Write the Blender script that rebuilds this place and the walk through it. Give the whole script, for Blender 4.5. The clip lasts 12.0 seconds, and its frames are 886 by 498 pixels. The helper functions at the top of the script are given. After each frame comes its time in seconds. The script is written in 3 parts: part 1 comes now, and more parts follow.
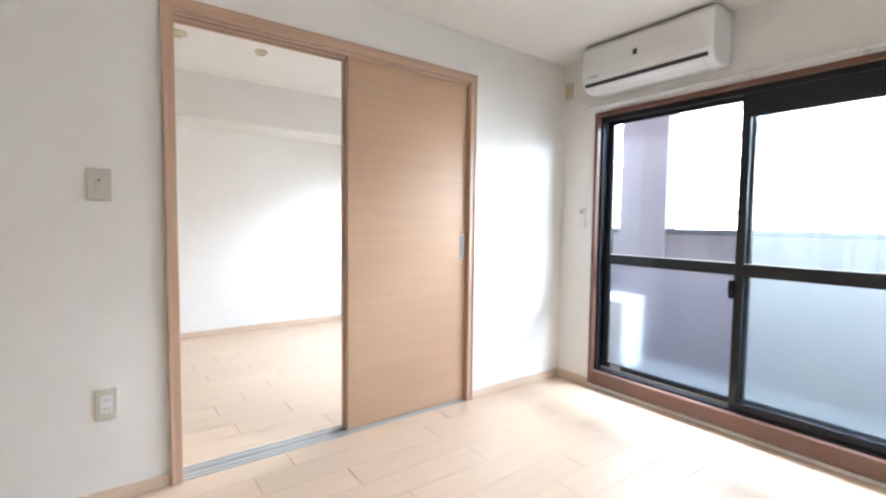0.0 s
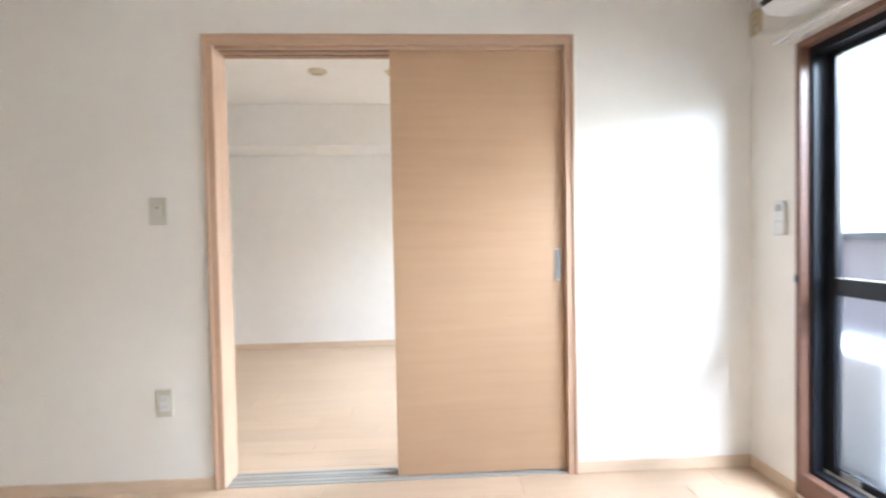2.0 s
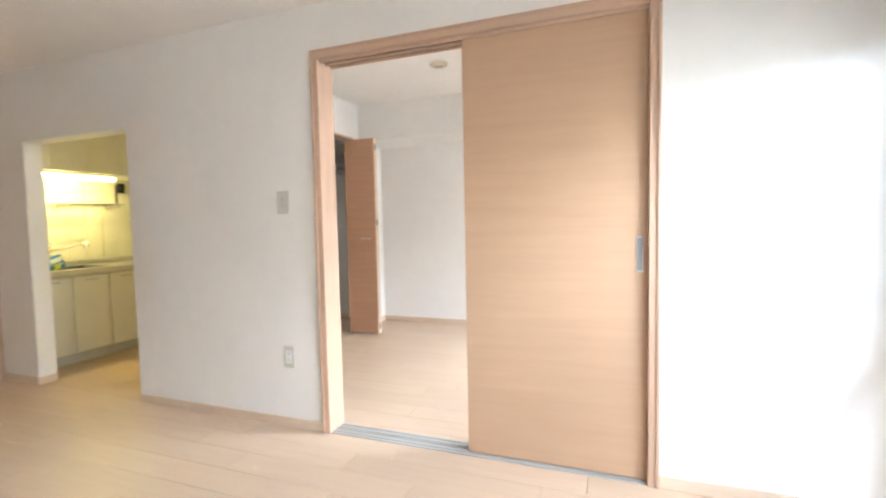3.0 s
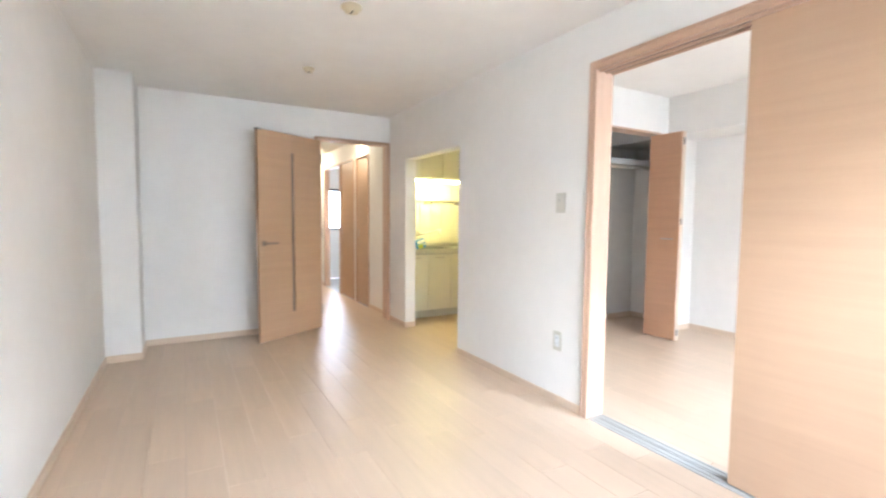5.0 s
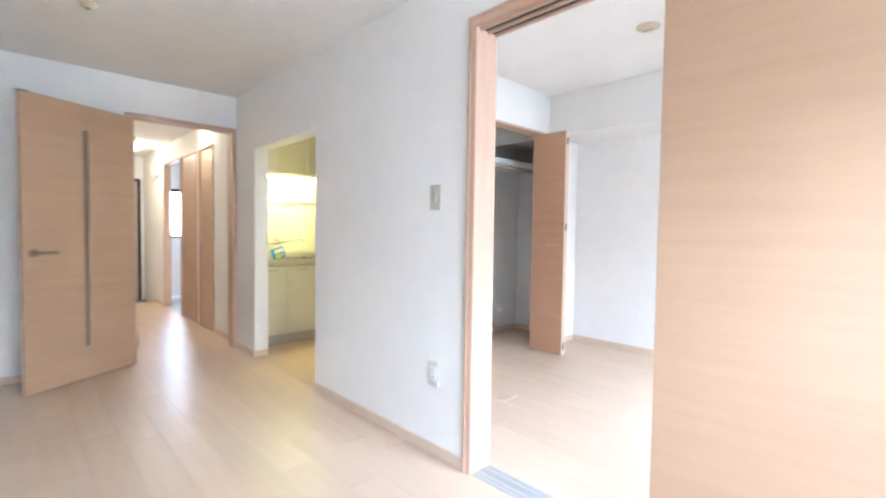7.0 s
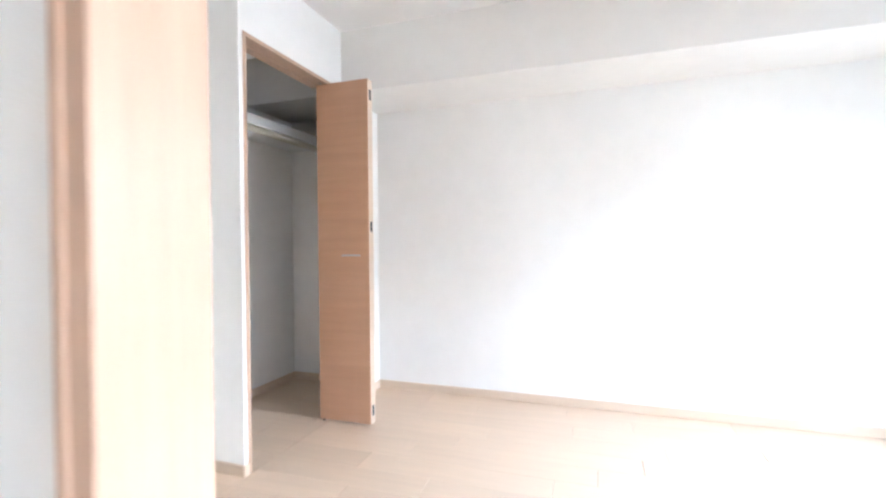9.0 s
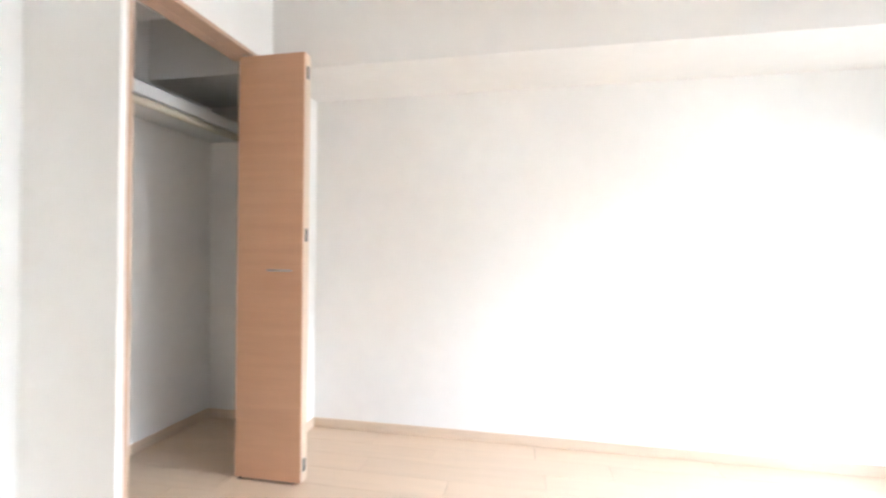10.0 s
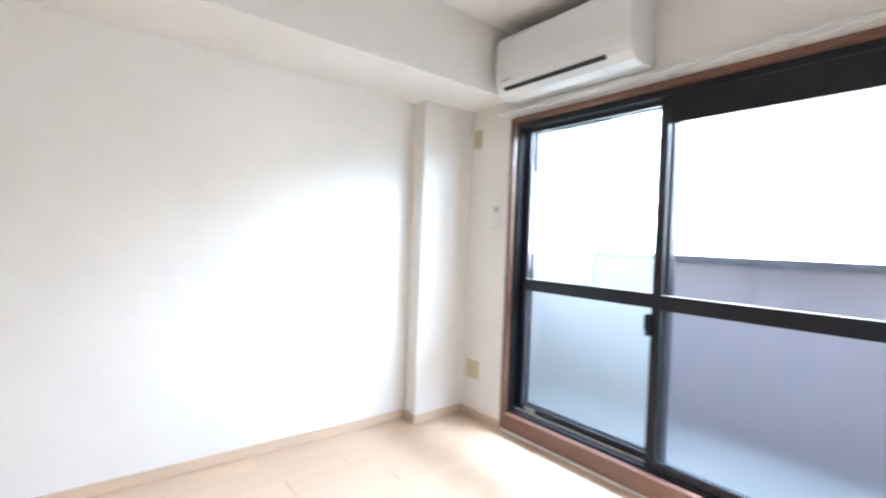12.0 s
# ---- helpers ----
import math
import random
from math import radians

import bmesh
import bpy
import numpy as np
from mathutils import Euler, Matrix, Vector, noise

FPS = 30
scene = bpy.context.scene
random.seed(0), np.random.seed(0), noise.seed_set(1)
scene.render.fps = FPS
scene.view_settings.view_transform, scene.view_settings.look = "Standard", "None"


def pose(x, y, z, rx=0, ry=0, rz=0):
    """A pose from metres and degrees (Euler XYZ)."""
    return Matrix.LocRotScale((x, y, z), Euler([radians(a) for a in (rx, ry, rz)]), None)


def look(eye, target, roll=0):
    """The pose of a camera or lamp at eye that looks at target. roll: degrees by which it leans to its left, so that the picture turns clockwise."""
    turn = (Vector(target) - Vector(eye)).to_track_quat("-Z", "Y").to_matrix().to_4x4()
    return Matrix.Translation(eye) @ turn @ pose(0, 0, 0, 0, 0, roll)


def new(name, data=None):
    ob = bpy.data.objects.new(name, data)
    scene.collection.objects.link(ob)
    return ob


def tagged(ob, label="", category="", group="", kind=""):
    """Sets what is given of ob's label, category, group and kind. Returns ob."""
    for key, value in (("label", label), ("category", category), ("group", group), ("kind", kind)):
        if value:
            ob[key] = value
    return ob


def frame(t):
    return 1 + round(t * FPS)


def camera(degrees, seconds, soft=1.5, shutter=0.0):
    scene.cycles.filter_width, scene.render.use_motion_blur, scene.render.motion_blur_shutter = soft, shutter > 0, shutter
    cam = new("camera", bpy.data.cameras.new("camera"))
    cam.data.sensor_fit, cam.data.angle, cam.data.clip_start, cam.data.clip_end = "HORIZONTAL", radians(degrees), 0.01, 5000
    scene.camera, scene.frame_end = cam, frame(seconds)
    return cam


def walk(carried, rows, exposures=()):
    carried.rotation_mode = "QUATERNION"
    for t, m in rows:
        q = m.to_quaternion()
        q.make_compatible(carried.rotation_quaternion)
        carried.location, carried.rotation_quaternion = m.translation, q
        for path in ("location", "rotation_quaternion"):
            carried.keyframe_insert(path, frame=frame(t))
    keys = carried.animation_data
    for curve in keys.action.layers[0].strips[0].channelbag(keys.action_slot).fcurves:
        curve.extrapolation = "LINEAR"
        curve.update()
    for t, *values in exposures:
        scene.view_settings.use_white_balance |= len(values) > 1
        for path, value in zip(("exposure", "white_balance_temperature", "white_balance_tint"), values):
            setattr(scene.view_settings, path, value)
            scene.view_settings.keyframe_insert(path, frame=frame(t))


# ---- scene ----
cam = camera(88.6, 12.0, soft=2.2, shutter=0.5)
EXPOSURES = [(0.0, 4.49, 5580), (1.5, 4.56, 5740), (2.5, 4.66, 5740), (4.5, 5.07, 5420), (5.5, 5.2, 5220), (6.0, 5.17, 5130), (7.5, 5.1, 4950), (9.5, 5.07, 5350),
             (10.0, 5.1, 5500), (10.6, 4.93, 5500), (11.2, 4.75, 5480), (12.0, 4.46, 5460)]
PATH = [
    (0, (-0.184, -2.185, 1.128), (0.998, -0.575, 1.012), 0.7),
    (0.5, (0.14, -2.153, 1.115), (1.142, -0.422, 1.089), -0.2),
    (1, (0.464, -2.171, 1.125), (1.106, -0.278, 1.067), -0.5),
    (1.5, (0.708, -2.138, 1.107), (1.147, -0.187, 1.093), -0.6),
    (2, (0.946, -2.073, 1.116), (1.041, -0.076, 1.066), -1.1),
    (2.5, (1.275, -2.085, 1.144), (0.813, -0.143, 1.029), 1.1),
    (2.7, (1.352, -2.07, 1.129), (0.802, -0.15, 1.015), -0.1),
    (4.3, (1.867, -1.949, 1.13), (0.386, -0.616, 0.961), 0.3),
    (4.5, (1.869, -1.962, 1.123), (0.31, -0.718, 0.979), -0.1),
    (5, (1.859, -2.01, 1.154), (0.125, -1.023, 1.021), 0.5),
    (5.5, (1.84, -2.051, 1.121), (0.065, -1.14, 0.989), 1.2),
    (6, (1.812, -1.922, 1.117), (0.144, -0.825, 1.0), 1.0),
    (6.5, (1.606, -1.734, 1.097), (0.066, -0.462, 0.998), 1.4),
    (7, (1.401, -1.487, 1.094), (-0.047, -0.109, 1.016), 0.8),
    (7.5, (1.164, -1.2, 1.096), (-0.114, 0.338, 1.029), 0.9),
    (7.7, (1.062, -1.078, 1.08), (-0.094, 0.552, 0.99), 0.5),
    (9.3, (0.418, -0.137, 1.046), (-0.196, 1.767, 1.034), -0.4),
    (9.5, (0.392, -0.044, 1.051), (-0.245, 1.852, 1.044), 1.0),
    (9.8, (0.308, 0.038, 1.076), (-0.206, 1.971, 1.067), 1.4),
    (10, (0.287, 0.106, 1.073), (-0.106, 2.067, 1.086), 0.5),
    (10.5, (0.323, 0.285, 1.153), (0.33, 2.285, 1.117), 0.8),
    (10.8, (0.346, 0.308, 1.172), (0.633, 2.286, 1.115), 0.4),
    (11, (0.343, 0.325, 1.146), (0.841, 2.262, 1.095), 0.4),
    (11.5, (0.422, 0.318, 1.142), (1.329, 2.1, 1.105), 1.3),
    (12, (0.491, 0.308, 1.137), (1.737, 1.872, 1.099), 2.2),
]
walk(cam, [(t, look(eye, target, roll)) for t, eye, target, roll in PATH],
     exposures=[(t, stops, kelvin, 10) for t, stops, kelvin in EXPOSURES])

# ---- world and light ----
world = bpy.data.worlds.new("overcast_sky")
scene.world = world
world.use_nodes = True
wn, wl = world.node_tree.nodes, world.node_tree.links
sky = wn.new("ShaderNodeTexSky")
sky.sky_type = "NISHITA"
sky.sun_disc = False
sky.sun_elevation = radians(44)
sky.sun_rotation = radians(-87)
sky.dust_density = 2.0
grey = wn.new("ShaderNodeHueSaturation")
grey.inputs["Saturation"].default_value = 0.4
wl.new(sky.outputs[0], grey.inputs["Color"])
wl.new(grey.outputs[0], wn["Background"].inputs[0])
wn["Background"].inputs[1].default_value = 0.15

sun_data = bpy.data.lights.new("sun", "SUN")
sun_data.energy, sun_data.angle, sun_data.color = 3.6, radians(0.6), (1.0, 0.96, 0.9)
sun = new("sun", sun_data)
sun.matrix_world = look((-30, 1.5, 29), (0, 0, 0))


# added unseen lamps standing in for skylight, high in the two balcony openings
for name, y0, y1, watts in (("sky_fill_living", -3.9, -0.3, 12.5), ("sky_fill_bedroom", 0.22, 2.31, 12.5)):
    d = bpy.data.lights.new(name, "AREA")
    d.shape, d.size, d.size_y, d.energy, d.color = "RECTANGLE", y1 - y0, 0.36, watts, (0.86, 0.95, 1.03)
    new(name, d).matrix_world = look((3.45, (y0 + y1) / 2, 2.16), (2.45, (y0 + y1) / 2, 1.66))


# ---- materials ----
def material(name, color, rough=0.5, metal=0.0, grain=None, vary=0.06, bump=0.0, bump_scale=200.0, per_object=0.0, spec=0.5, stain=0.0):
    """A Principled surface: grain = three scales of a stretched noise, stain = wide soft unevenness."""
    m = bpy.data.materials.new(name)
    m.use_nodes = True
    n, l = m.node_tree.nodes, m.node_tree.links
    p = n["Principled BSDF"]
    p.inputs["Roughness"].default_value, p.inputs["Metallic"].default_value = rough, metal
    p.inputs["Specular IOR Level"].default_value = spec
    co = n.new("ShaderNodeTexCoord")
    mp = n.new("ShaderNodeMapping")
    l.new(co.outputs["Object"], mp.inputs["Vector"])
    if per_object:
        info = n.new("ShaderNodeObjectInfo")
        sh = n.new("ShaderNodeVectorMath")
        sh.operation = "SCALE"
        sh.inputs[0].default_value = (7.0, 13.0, 5.0)
        l.new(info.outputs["Random"], sh.inputs["Scale"])
        l.new(sh.outputs[0], mp.inputs["Location"])
    mp.inputs["Scale"].default_value = grain or (3, 3, 3)
    fine = n.new("ShaderNodeTexNoise")
    fine.inputs["Scale"].default_value, fine.inputs["Detail"].default_value = 1.0, 6.0
    fine.inputs["Roughness"].default_value = 0.62
    l.new(mp.outputs[0], fine.inputs["Vector"])
    ramp = n.new("ShaderNodeMapRange")
    ramp.inputs["From Min"].default_value, ramp.inputs["From Max"].default_value = 0.3, 0.7
    ramp.inputs["To Min"].default_value, ramp.inputs["To Max"].default_value = 1 - vary, 1 + vary
    l.new(fine.outputs["Fac"], ramp.inputs["Value"])
    last = ramp.outputs[0]
    wide = n.new("ShaderNodeTexNoise")
    wide.inputs["Scale"].default_value, wide.inputs["Detail"].default_value = 1.7, 3.0
    l.new(co.outputs["Object"], wide.inputs["Vector"])
    wr = n.new("ShaderNodeMapRange")
    wr.inputs["From Min"].default_value, wr.inputs["From Max"].default_value = 0.3, 0.7
    wr.inputs["To Min"].default_value, wr.inputs["To Max"].default_value = 1 - stain, 1 + stain
    l.new(wide.outputs["Fac"], wr.inputs["Value"])
    mu = n.new("ShaderNodeMath")
    mu.operation = "MULTIPLY"
    l.new(last, mu.inputs[0])
    l.new(wr.outputs[0], mu.inputs[1])
    last = mu.outputs[0]
    if per_object:
        pr = n.new("ShaderNodeMapRange")
        pr.inputs["To Min"].default_value, pr.inputs["To Max"].default_value = 1 - per_object, 1 + per_object
        l.new(info.outputs["Random"], pr.inputs["Value"])
        m2 = n.new("ShaderNodeMath")
        m2.operation = "MULTIPLY"
        l.new(last, m2.inputs[0])
        l.new(pr.outputs[0], m2.inputs[1])
        last = m2.outputs[0]
    sc = n.new("ShaderNodeVectorMath")
    sc.operation = "SCALE"
    sc.inputs[0].default_value = color
    l.new(last, sc.inputs["Scale"])
    l.new(sc.outputs[0], p.inputs["Base Color"])
    if bump:
        bt = n.new("ShaderNodeTexNoise")
        bt.inputs["Scale"].default_value, bt.inputs["Detail"].default_value = bump_scale, 3.0
        l.new(co.outputs["Object"], bt.inputs["Vector"])
        bp = n.new("ShaderNodeBump")
        bp.inputs["Strength"].default_value, bp.inputs["Distance"].default_value = bump, 0.002
        l.new(bt.outputs["Fac"], bp.inputs["Height"])
        l.new(bp.outputs[0], p.inputs["Normal"])
    return m


def glowing(name, color, strength):
    m = bpy.data.materials.new(name)
    m.use_nodes = True
    p = m.node_tree.nodes["Principled BSDF"]
    p.inputs["Base Color"].default_value = (0.9, 0.9, 0.9, 1)
    p.inputs["Emission Color"].default_value = (*color, 1)
    p.inputs["Emission Strength"].default_value = strength
    return m


def clear_glass():
    m = bpy.data.materials.new("clear_glass")
    m.use_nodes = True
    n, l = m.node_tree.nodes, m.node_tree.links
    n.remove(n["Principled BSDF"])
    fr, tr, gl, mx = (n.new("ShaderNode" + k) for k in ("LayerWeight", "BsdfTransparent", "BsdfGlossy", "MixShader"))
    fr.inputs["Blend"].default_value = 0.5
    pw, sc = n.new("ShaderNodeMath"), n.new("ShaderNodeMath")
    pw.operation, sc.operation = "POWER", "MULTIPLY_ADD"
    pw.inputs[1].default_value, sc.inputs[1].default_value, sc.inputs[2].default_value = 5.0, 0.9, 0.04
    l.new(fr.outputs["Facing"], pw.inputs[0])
    l.new(pw.outputs[0], sc.inputs[0])
    tr.inputs["Color"].default_value = (0.95, 0.97, 0.97, 1)
    gl.inputs["Roughness"].default_value = 0.02
    l.new(sc.outputs[0], mx.inputs[0])
    l.new(tr.outputs[0], mx.inputs[1])
    l.new(gl.outputs[0], mx.inputs[2])
    l.new(mx.outputs[0], n["Material Output"].inputs["Surface"])
    return m


def frosted_glass():
    m = bpy.data.materials.new("frosted_glass")
    m.use_nodes = True
    p = m.node_tree.nodes["Principled BSDF"]
    p.inputs["Base Color"].default_value = (0.93, 0.96, 0.97, 1)
    p.inputs["Transmission Weight"].default_value = 1.0
    p.inputs["Roughness"].default_value = 0.3
    p.inputs["IOR"].default_value = 1.18
    return m


def netting():
    m = bpy.data.materials.new("insect_net")
    m.use_nodes = True
    n, l = m.node_tree.nodes, m.node_tree.links
    n.remove(n["Principled BSDF"])
    tr, df, ts, ad, mx = (n.new("ShaderNode" + k) for k in ("BsdfTransparent", "BsdfDiffuse", "BsdfTranslucent", "MixShader", "MixShader"))
    df.inputs["Color"].default_value = (0.50, 0.535, 0.49, 1)
    ts.inputs["Color"].default_value = (0.50, 0.535, 0.49, 1)
    l.new(df.outputs[0], ad.inputs[1])
    l.new(ts.outputs[0], ad.inputs[2])
    mx.inputs[0].default_value = 0.2
    l.new(tr.outputs[0], mx.inputs[1])
    l.new(ad.outputs[0], mx.inputs[2])
    l.new(mx.outputs[0], n["Material Output"].inputs["Surface"])
    return m


PAPER = material("wallpaper", (0.875, 0.842, 0.79), 0.75, vary=0.015, bump=0.25, bump_scale=260, stain=0.02, grain=(9, 9, 9), spec=0.3)
CEIL = material("ceiling_paper", (0.875, 0.84, 0.785), 0.8, vary=0.015, bump=0.25, bump_scale=220, stain=0.02, grain=(7, 7, 7), spec=0.3)
DOORWOOD = material("beech_veneer", (0.52, 0.34, 0.208), 0.42, grain=(1.3, 20, 24), vary=0.045, stain=0.03, bump=0.05, bump_scale=90, spec=0.4)
FOLDWOOD = material("reddish_beech_veneer", (0.585, 0.337, 0.198), 0.42, grain=(1.3, 20, 24), vary=0.06, stain=0.03, bump=0.05, bump_scale=90, spec=0.4)
TRIM = material("beech_trim", (0.56, 0.375, 0.255), 0.4, grain=(26, 26, 2.0), vary=0.08, stain=0.03)
SKIRT = material("beech_skirting", (0.70, 0.545, 0.395), 0.45, grain=(5, 5, 40), vary=0.06, stain=0.03)
PLANK = material("maple_floorboard", (0.645, 0.475, 0.325), 0.37, grain=(2.2, 26, 26), vary=0.04, per_object=0.03, stain=0.02, bump=0.03, bump_scale=60)
SUBFLOOR = material("floor_underlay", (0.22, 0.15, 0.1), 0.8)
BROWN = material("brown_window_trim", (0.165, 0.08, 0.052), 0.4, grain=(3, 3, 40), vary=0.12, stain=0.05)
BLACK = material("black_aluminium", (0.014, 0.016, 0.022), 0.38, metal=0.3, vary=0.08)
RUBBER = material("black_rubber", (0.012, 0.012, 0.013), 0.7)
PLASTIC = material("white_plastic", (0.80, 0.80, 0.785), 0.35, vary=0.015)
IVORY = material("ivory_plastic", (0.64, 0.61, 0.52), 0.4, vary=0.02)
DARK = material("dark_slot", (0.02, 0.02, 0.022), 0.5)
STEEL = material("brushed_steel", (0.6, 0.59, 0.57), 0.28, metal=1.0, grain=(60, 3, 60), vary=0.05)
SATIN = material("satin_nickel", (0.55, 0.52, 0.48), 0.32, metal=1.0)
ALU = material("aluminium_track", (0.62, 0.60, 0.55), 0.35)
TRACK = material("floor_track_metal", (0.43, 0.405, 0.36), 0.4, vary=0.04, stain=0.05)
ROSE = material("yellowed_ivory_plastic", (0.64, 0.55, 0.37), 0.45, vary=0.02)
CLOSET_SHELF = material("white_shelf_board", (0.7, 0.69, 0.66), 0.5, vary=0.02)
CREAM = material("cream_laminate", (0.74, 0.715, 0.62), 0.3, vary=0.02)
TILE = material("cream_tile", (0.74, 0.71, 0.58), 0.2, vary=0.03, per_object=0.03)
GROUT = material("grout", (0.72, 0.69, 0.57), 0.85)
CONCRETE = material("painted_concrete", (0.26, 0.235, 0.26), 0.85, vary=0.04, stain=0.06, bump=0.4, bump_scale=90)
ABSORBER = material("dark_absorber", (0.16, 0.12, 0.1), 0.6, vary=0.1)
UNITSHADE = material("grey_unit_shade", (0.16, 0.165, 0.17), 0.5)
CAP = material("dark_coping", (0.07, 0.075, 0.085), 0.5)
BALCONY = material("balcony_floor_sheet", (0.12, 0.125, 0.13), 0.55, vary=0.05, stain=0.06)
FACADE = material("pale_facade", (0.74, 0.73, 0.71), 0.85, vary=0.03, stain=0.04)
FARPANE = material("far_window_glass", (0.036, 0.039, 0.043), 0.7, spec=0.05)
GROUND = material("town_ground", (0.16, 0.165, 0.16), 0.9, vary=0.2, grain=(0.05, 0.05, 0.05))
BLUE = material("blue_packet", (0.04, 0.24, 0.6), 0.4, vary=0.1)
LIME = material("yellow_sponge", (0.5, 0.55, 0.08), 0.9, bump=0.8, bump_scale=300)
STONE = material("entrance_tile", (0.12, 0.11, 0.1), 0.6, vary=0.1)
STEELDOOR = material("painted_steel_door", (0.46, 0.37, 0.285), 0.45)
VINYL = material("washroom_vinyl", (0.5, 0.51, 0.52), 0.35)
CLEAR, FROST, NET = clear_glass(), frosted_glass(), netting()
TUBE = glowing("kitchen_tube_glow", (1.0, 0.80, 0.27), 2.0)
HALLGLOW = glowing("hall_lamp_glow", (1.0, 0.80, 0.50), 1.7)


# ---- building blocks ----
def add_box(bm, a, b, bevel=0.0, seg=1):
    v = [bm.verts.new((x, y, z)) for x in (a[0], b[0]) for y in (a[1], b[1]) for z in (a[2], b[2])]
    f = [bm.faces.new([v[i] for i in q]) for q in ((0, 1, 3, 2), (4, 6, 7, 5), (0, 4, 5, 1), (2, 3, 7, 6), (0, 2, 6, 4), (1, 5, 7, 3))]
    if bevel:
        bmesh.ops.bevel(bm, geom=list({e for q in f for e in q.edges}), offset=bevel, segments=seg, affect="EDGES", profile=0.5)


def add_cyl(bm, a, b, r, n=16, r2=None):
    a, b = Vector(a), Vector(b)
    d = b - a
    m = Matrix.Translation((a + b) / 2) @ d.to_track_quat("Z", "Y").to_matrix().to_4x4()
    bmesh.ops.create_cone(bm, cap_ends=True, segments=n, radius1=r, radius2=r if r2 is None else r2, depth=d.length, matrix=m)


def add_lathe(bm, rings, n=24):
    """Rings of (radius, z) about the z axis, closed at both ends."""
    loops = [[bm.verts.new((r * math.cos(2 * math.pi * i / n), r * math.sin(2 * math.pi * i / n), z)) for i in range(n)] for r, z in rings]
    for p, q in zip(loops, loops[1:]):
        for i in range(n):
            bm.faces.new((p[i], p[(i + 1) % n], q[(i + 1) % n], q[i]))
    bm.faces.new(loops[0][::-1])
    bm.faces.new(loops[-1])


def add_profile(bm, pts, x0, x1):
    """A (y, z) outline drawn out from x0 to x1."""
    p = [bm.verts.new((x0, y, z)) for y, z in pts]
    q = [bm.verts.new((x1, y, z)) for y, z in pts]
    k = len(pts)
    bm.faces.new(p)
    bm.faces.new(q[::-1])
    for i in range(k):
        bm.faces.new((p[i], q[i], q[(i + 1) % k], p[(i + 1) % k]))


def mesh_of(name, bm, mat, smooth=False):
    bmesh.ops.recalc_face_normals(bm, faces=bm.faces)
    me = bpy.data.meshes.new(name)
    bm.to_mesh(me)
    bm.free()
    me.materials.append(mat)
    if smooth:
        for p in me.polygons:
            p.use_smooth = len(p.vertices) == 4
    return me


def part(name, bm, mat, parent, label="", smooth=False):
    ob = new(name, mesh_of(name, bm, mat, smooth))
    ob.parent = parent
    return tagged(ob, label)


def bar(name, a, b, mat, parent, bevel=0.002, label="", seg=1):
    bm = bmesh.new()
    add_box(bm, a, b, bevel, seg)
    return part(name, bm, mat, parent, label)


def rod(name, a, b, r, mat, parent, label="", n=14):
    bm = bmesh.new()
    add_cyl(bm, a, b, r, n)
    return part(name, bm, mat, parent, label, True)


def thing(name, m, label, category, group="", kind=""):
    ob = new(name)
    ob.empty_display_size = 0.05
    ob.matrix_world = m
    return tagged(ob, label, category, group, kind)


def structure(name, boxes, mat, label, bevel=0.0):
    bm = bmesh.new()
    for a, b in boxes:
        add_box(bm, a, b, bevel)
    return tagged(new(name, mesh_of(name, bm, mat)), label, name.split("_")[0], "", "structure")


# ---- plan, in metres ----
XW = 2.5            # window wall
XE = -2.89          # end wall with the hall door
YS = -2.575          # long wall opposite the sliding doors
PT = 0.115          # thickness of the partition
YF = 2.69           # far wall of the bedroom
XC = -1.03          # closet front
XB = -1.43          # bedroom recess wall
YC = 1.34           # closet side
HL, HB, HH = 2.265, 2.37, 2.2   # ceilings: living room, bedroom, hall
TOP = 2.5
LW, BW = -0.27, 2.207            # left edges of the two windows
WIN_W, WIN_B, WIN_T = 1.85, 0.025, 1.88

# ---- walls ----
structure("wall_partition", [
    ((XE, 0, 0), (-2.467, PT, TOP)), ((-2.467, 0, 1.765), (-1.41, PT, TOP)), ((-1.41, 0, 0), (0.02, PT, TOP)),
    ((0.02, 0, 2.01), (1.637, PT, TOP)), ((1.637, 0, 0), (XW, PT, TOP))], PAPER, "white wallpapered partition wall with a wide doorway and a kitchen opening")
wx = XW + 0.16
structure("wall_window", [
    ((XW, BW - 0.01, 0), (wx, 3.0, TOP)), ((XW, BW - WIN_W + 0.01, 0), (wx, BW - 0.01, WIN_B + 0.005)), ((XW, BW - WIN_W + 0.01, WIN_T - 0.01), (wx, BW - 0.01, TOP)),
    ((XW, LW - 0.01, 0), (wx, BW - WIN_W + 0.01, TOP)),
    ((XW, LW - WIN_W + 0.01, 0), (wx, LW - 0.01, WIN_B + 0.005)), ((XW, LW - WIN_W + 0.01, WIN_T - 0.01), (wx, LW - 0.01, TOP)),
    ((XW, -2.8, 0), (wx, LW - WIN_W + 0.01, TOP))], PAPER, "white wallpapered outer wall with two wide windows")
structure("wall_south", [((XE - 0.1, YS - 0.12, 0), (XW, YS, TOP))], PAPER, "long plain white wallpapered living room wall")
structure("wall_end", [((XE - 0.12, YS, 0), (XE, -0.81, TOP)), ((XE - 0.12, -0.81, 1.965), (XE, -0.02, TOP)), ((XE - 0.12, -0.02, 0), (XE, 0, TOP))],
          PAPER, "white wallpapered end wall with the hall doorway")
structure("column_living", [((XE, YS, 0), (-2.47, -2.335, HL))], PAPER, "white wallpapered corner column in the living room")
structure("wall_far", [((-1.9, YF, 0), (XW, YF + 0.12, TOP))], PAPER, "plain white wallpapered far bedroom wall")
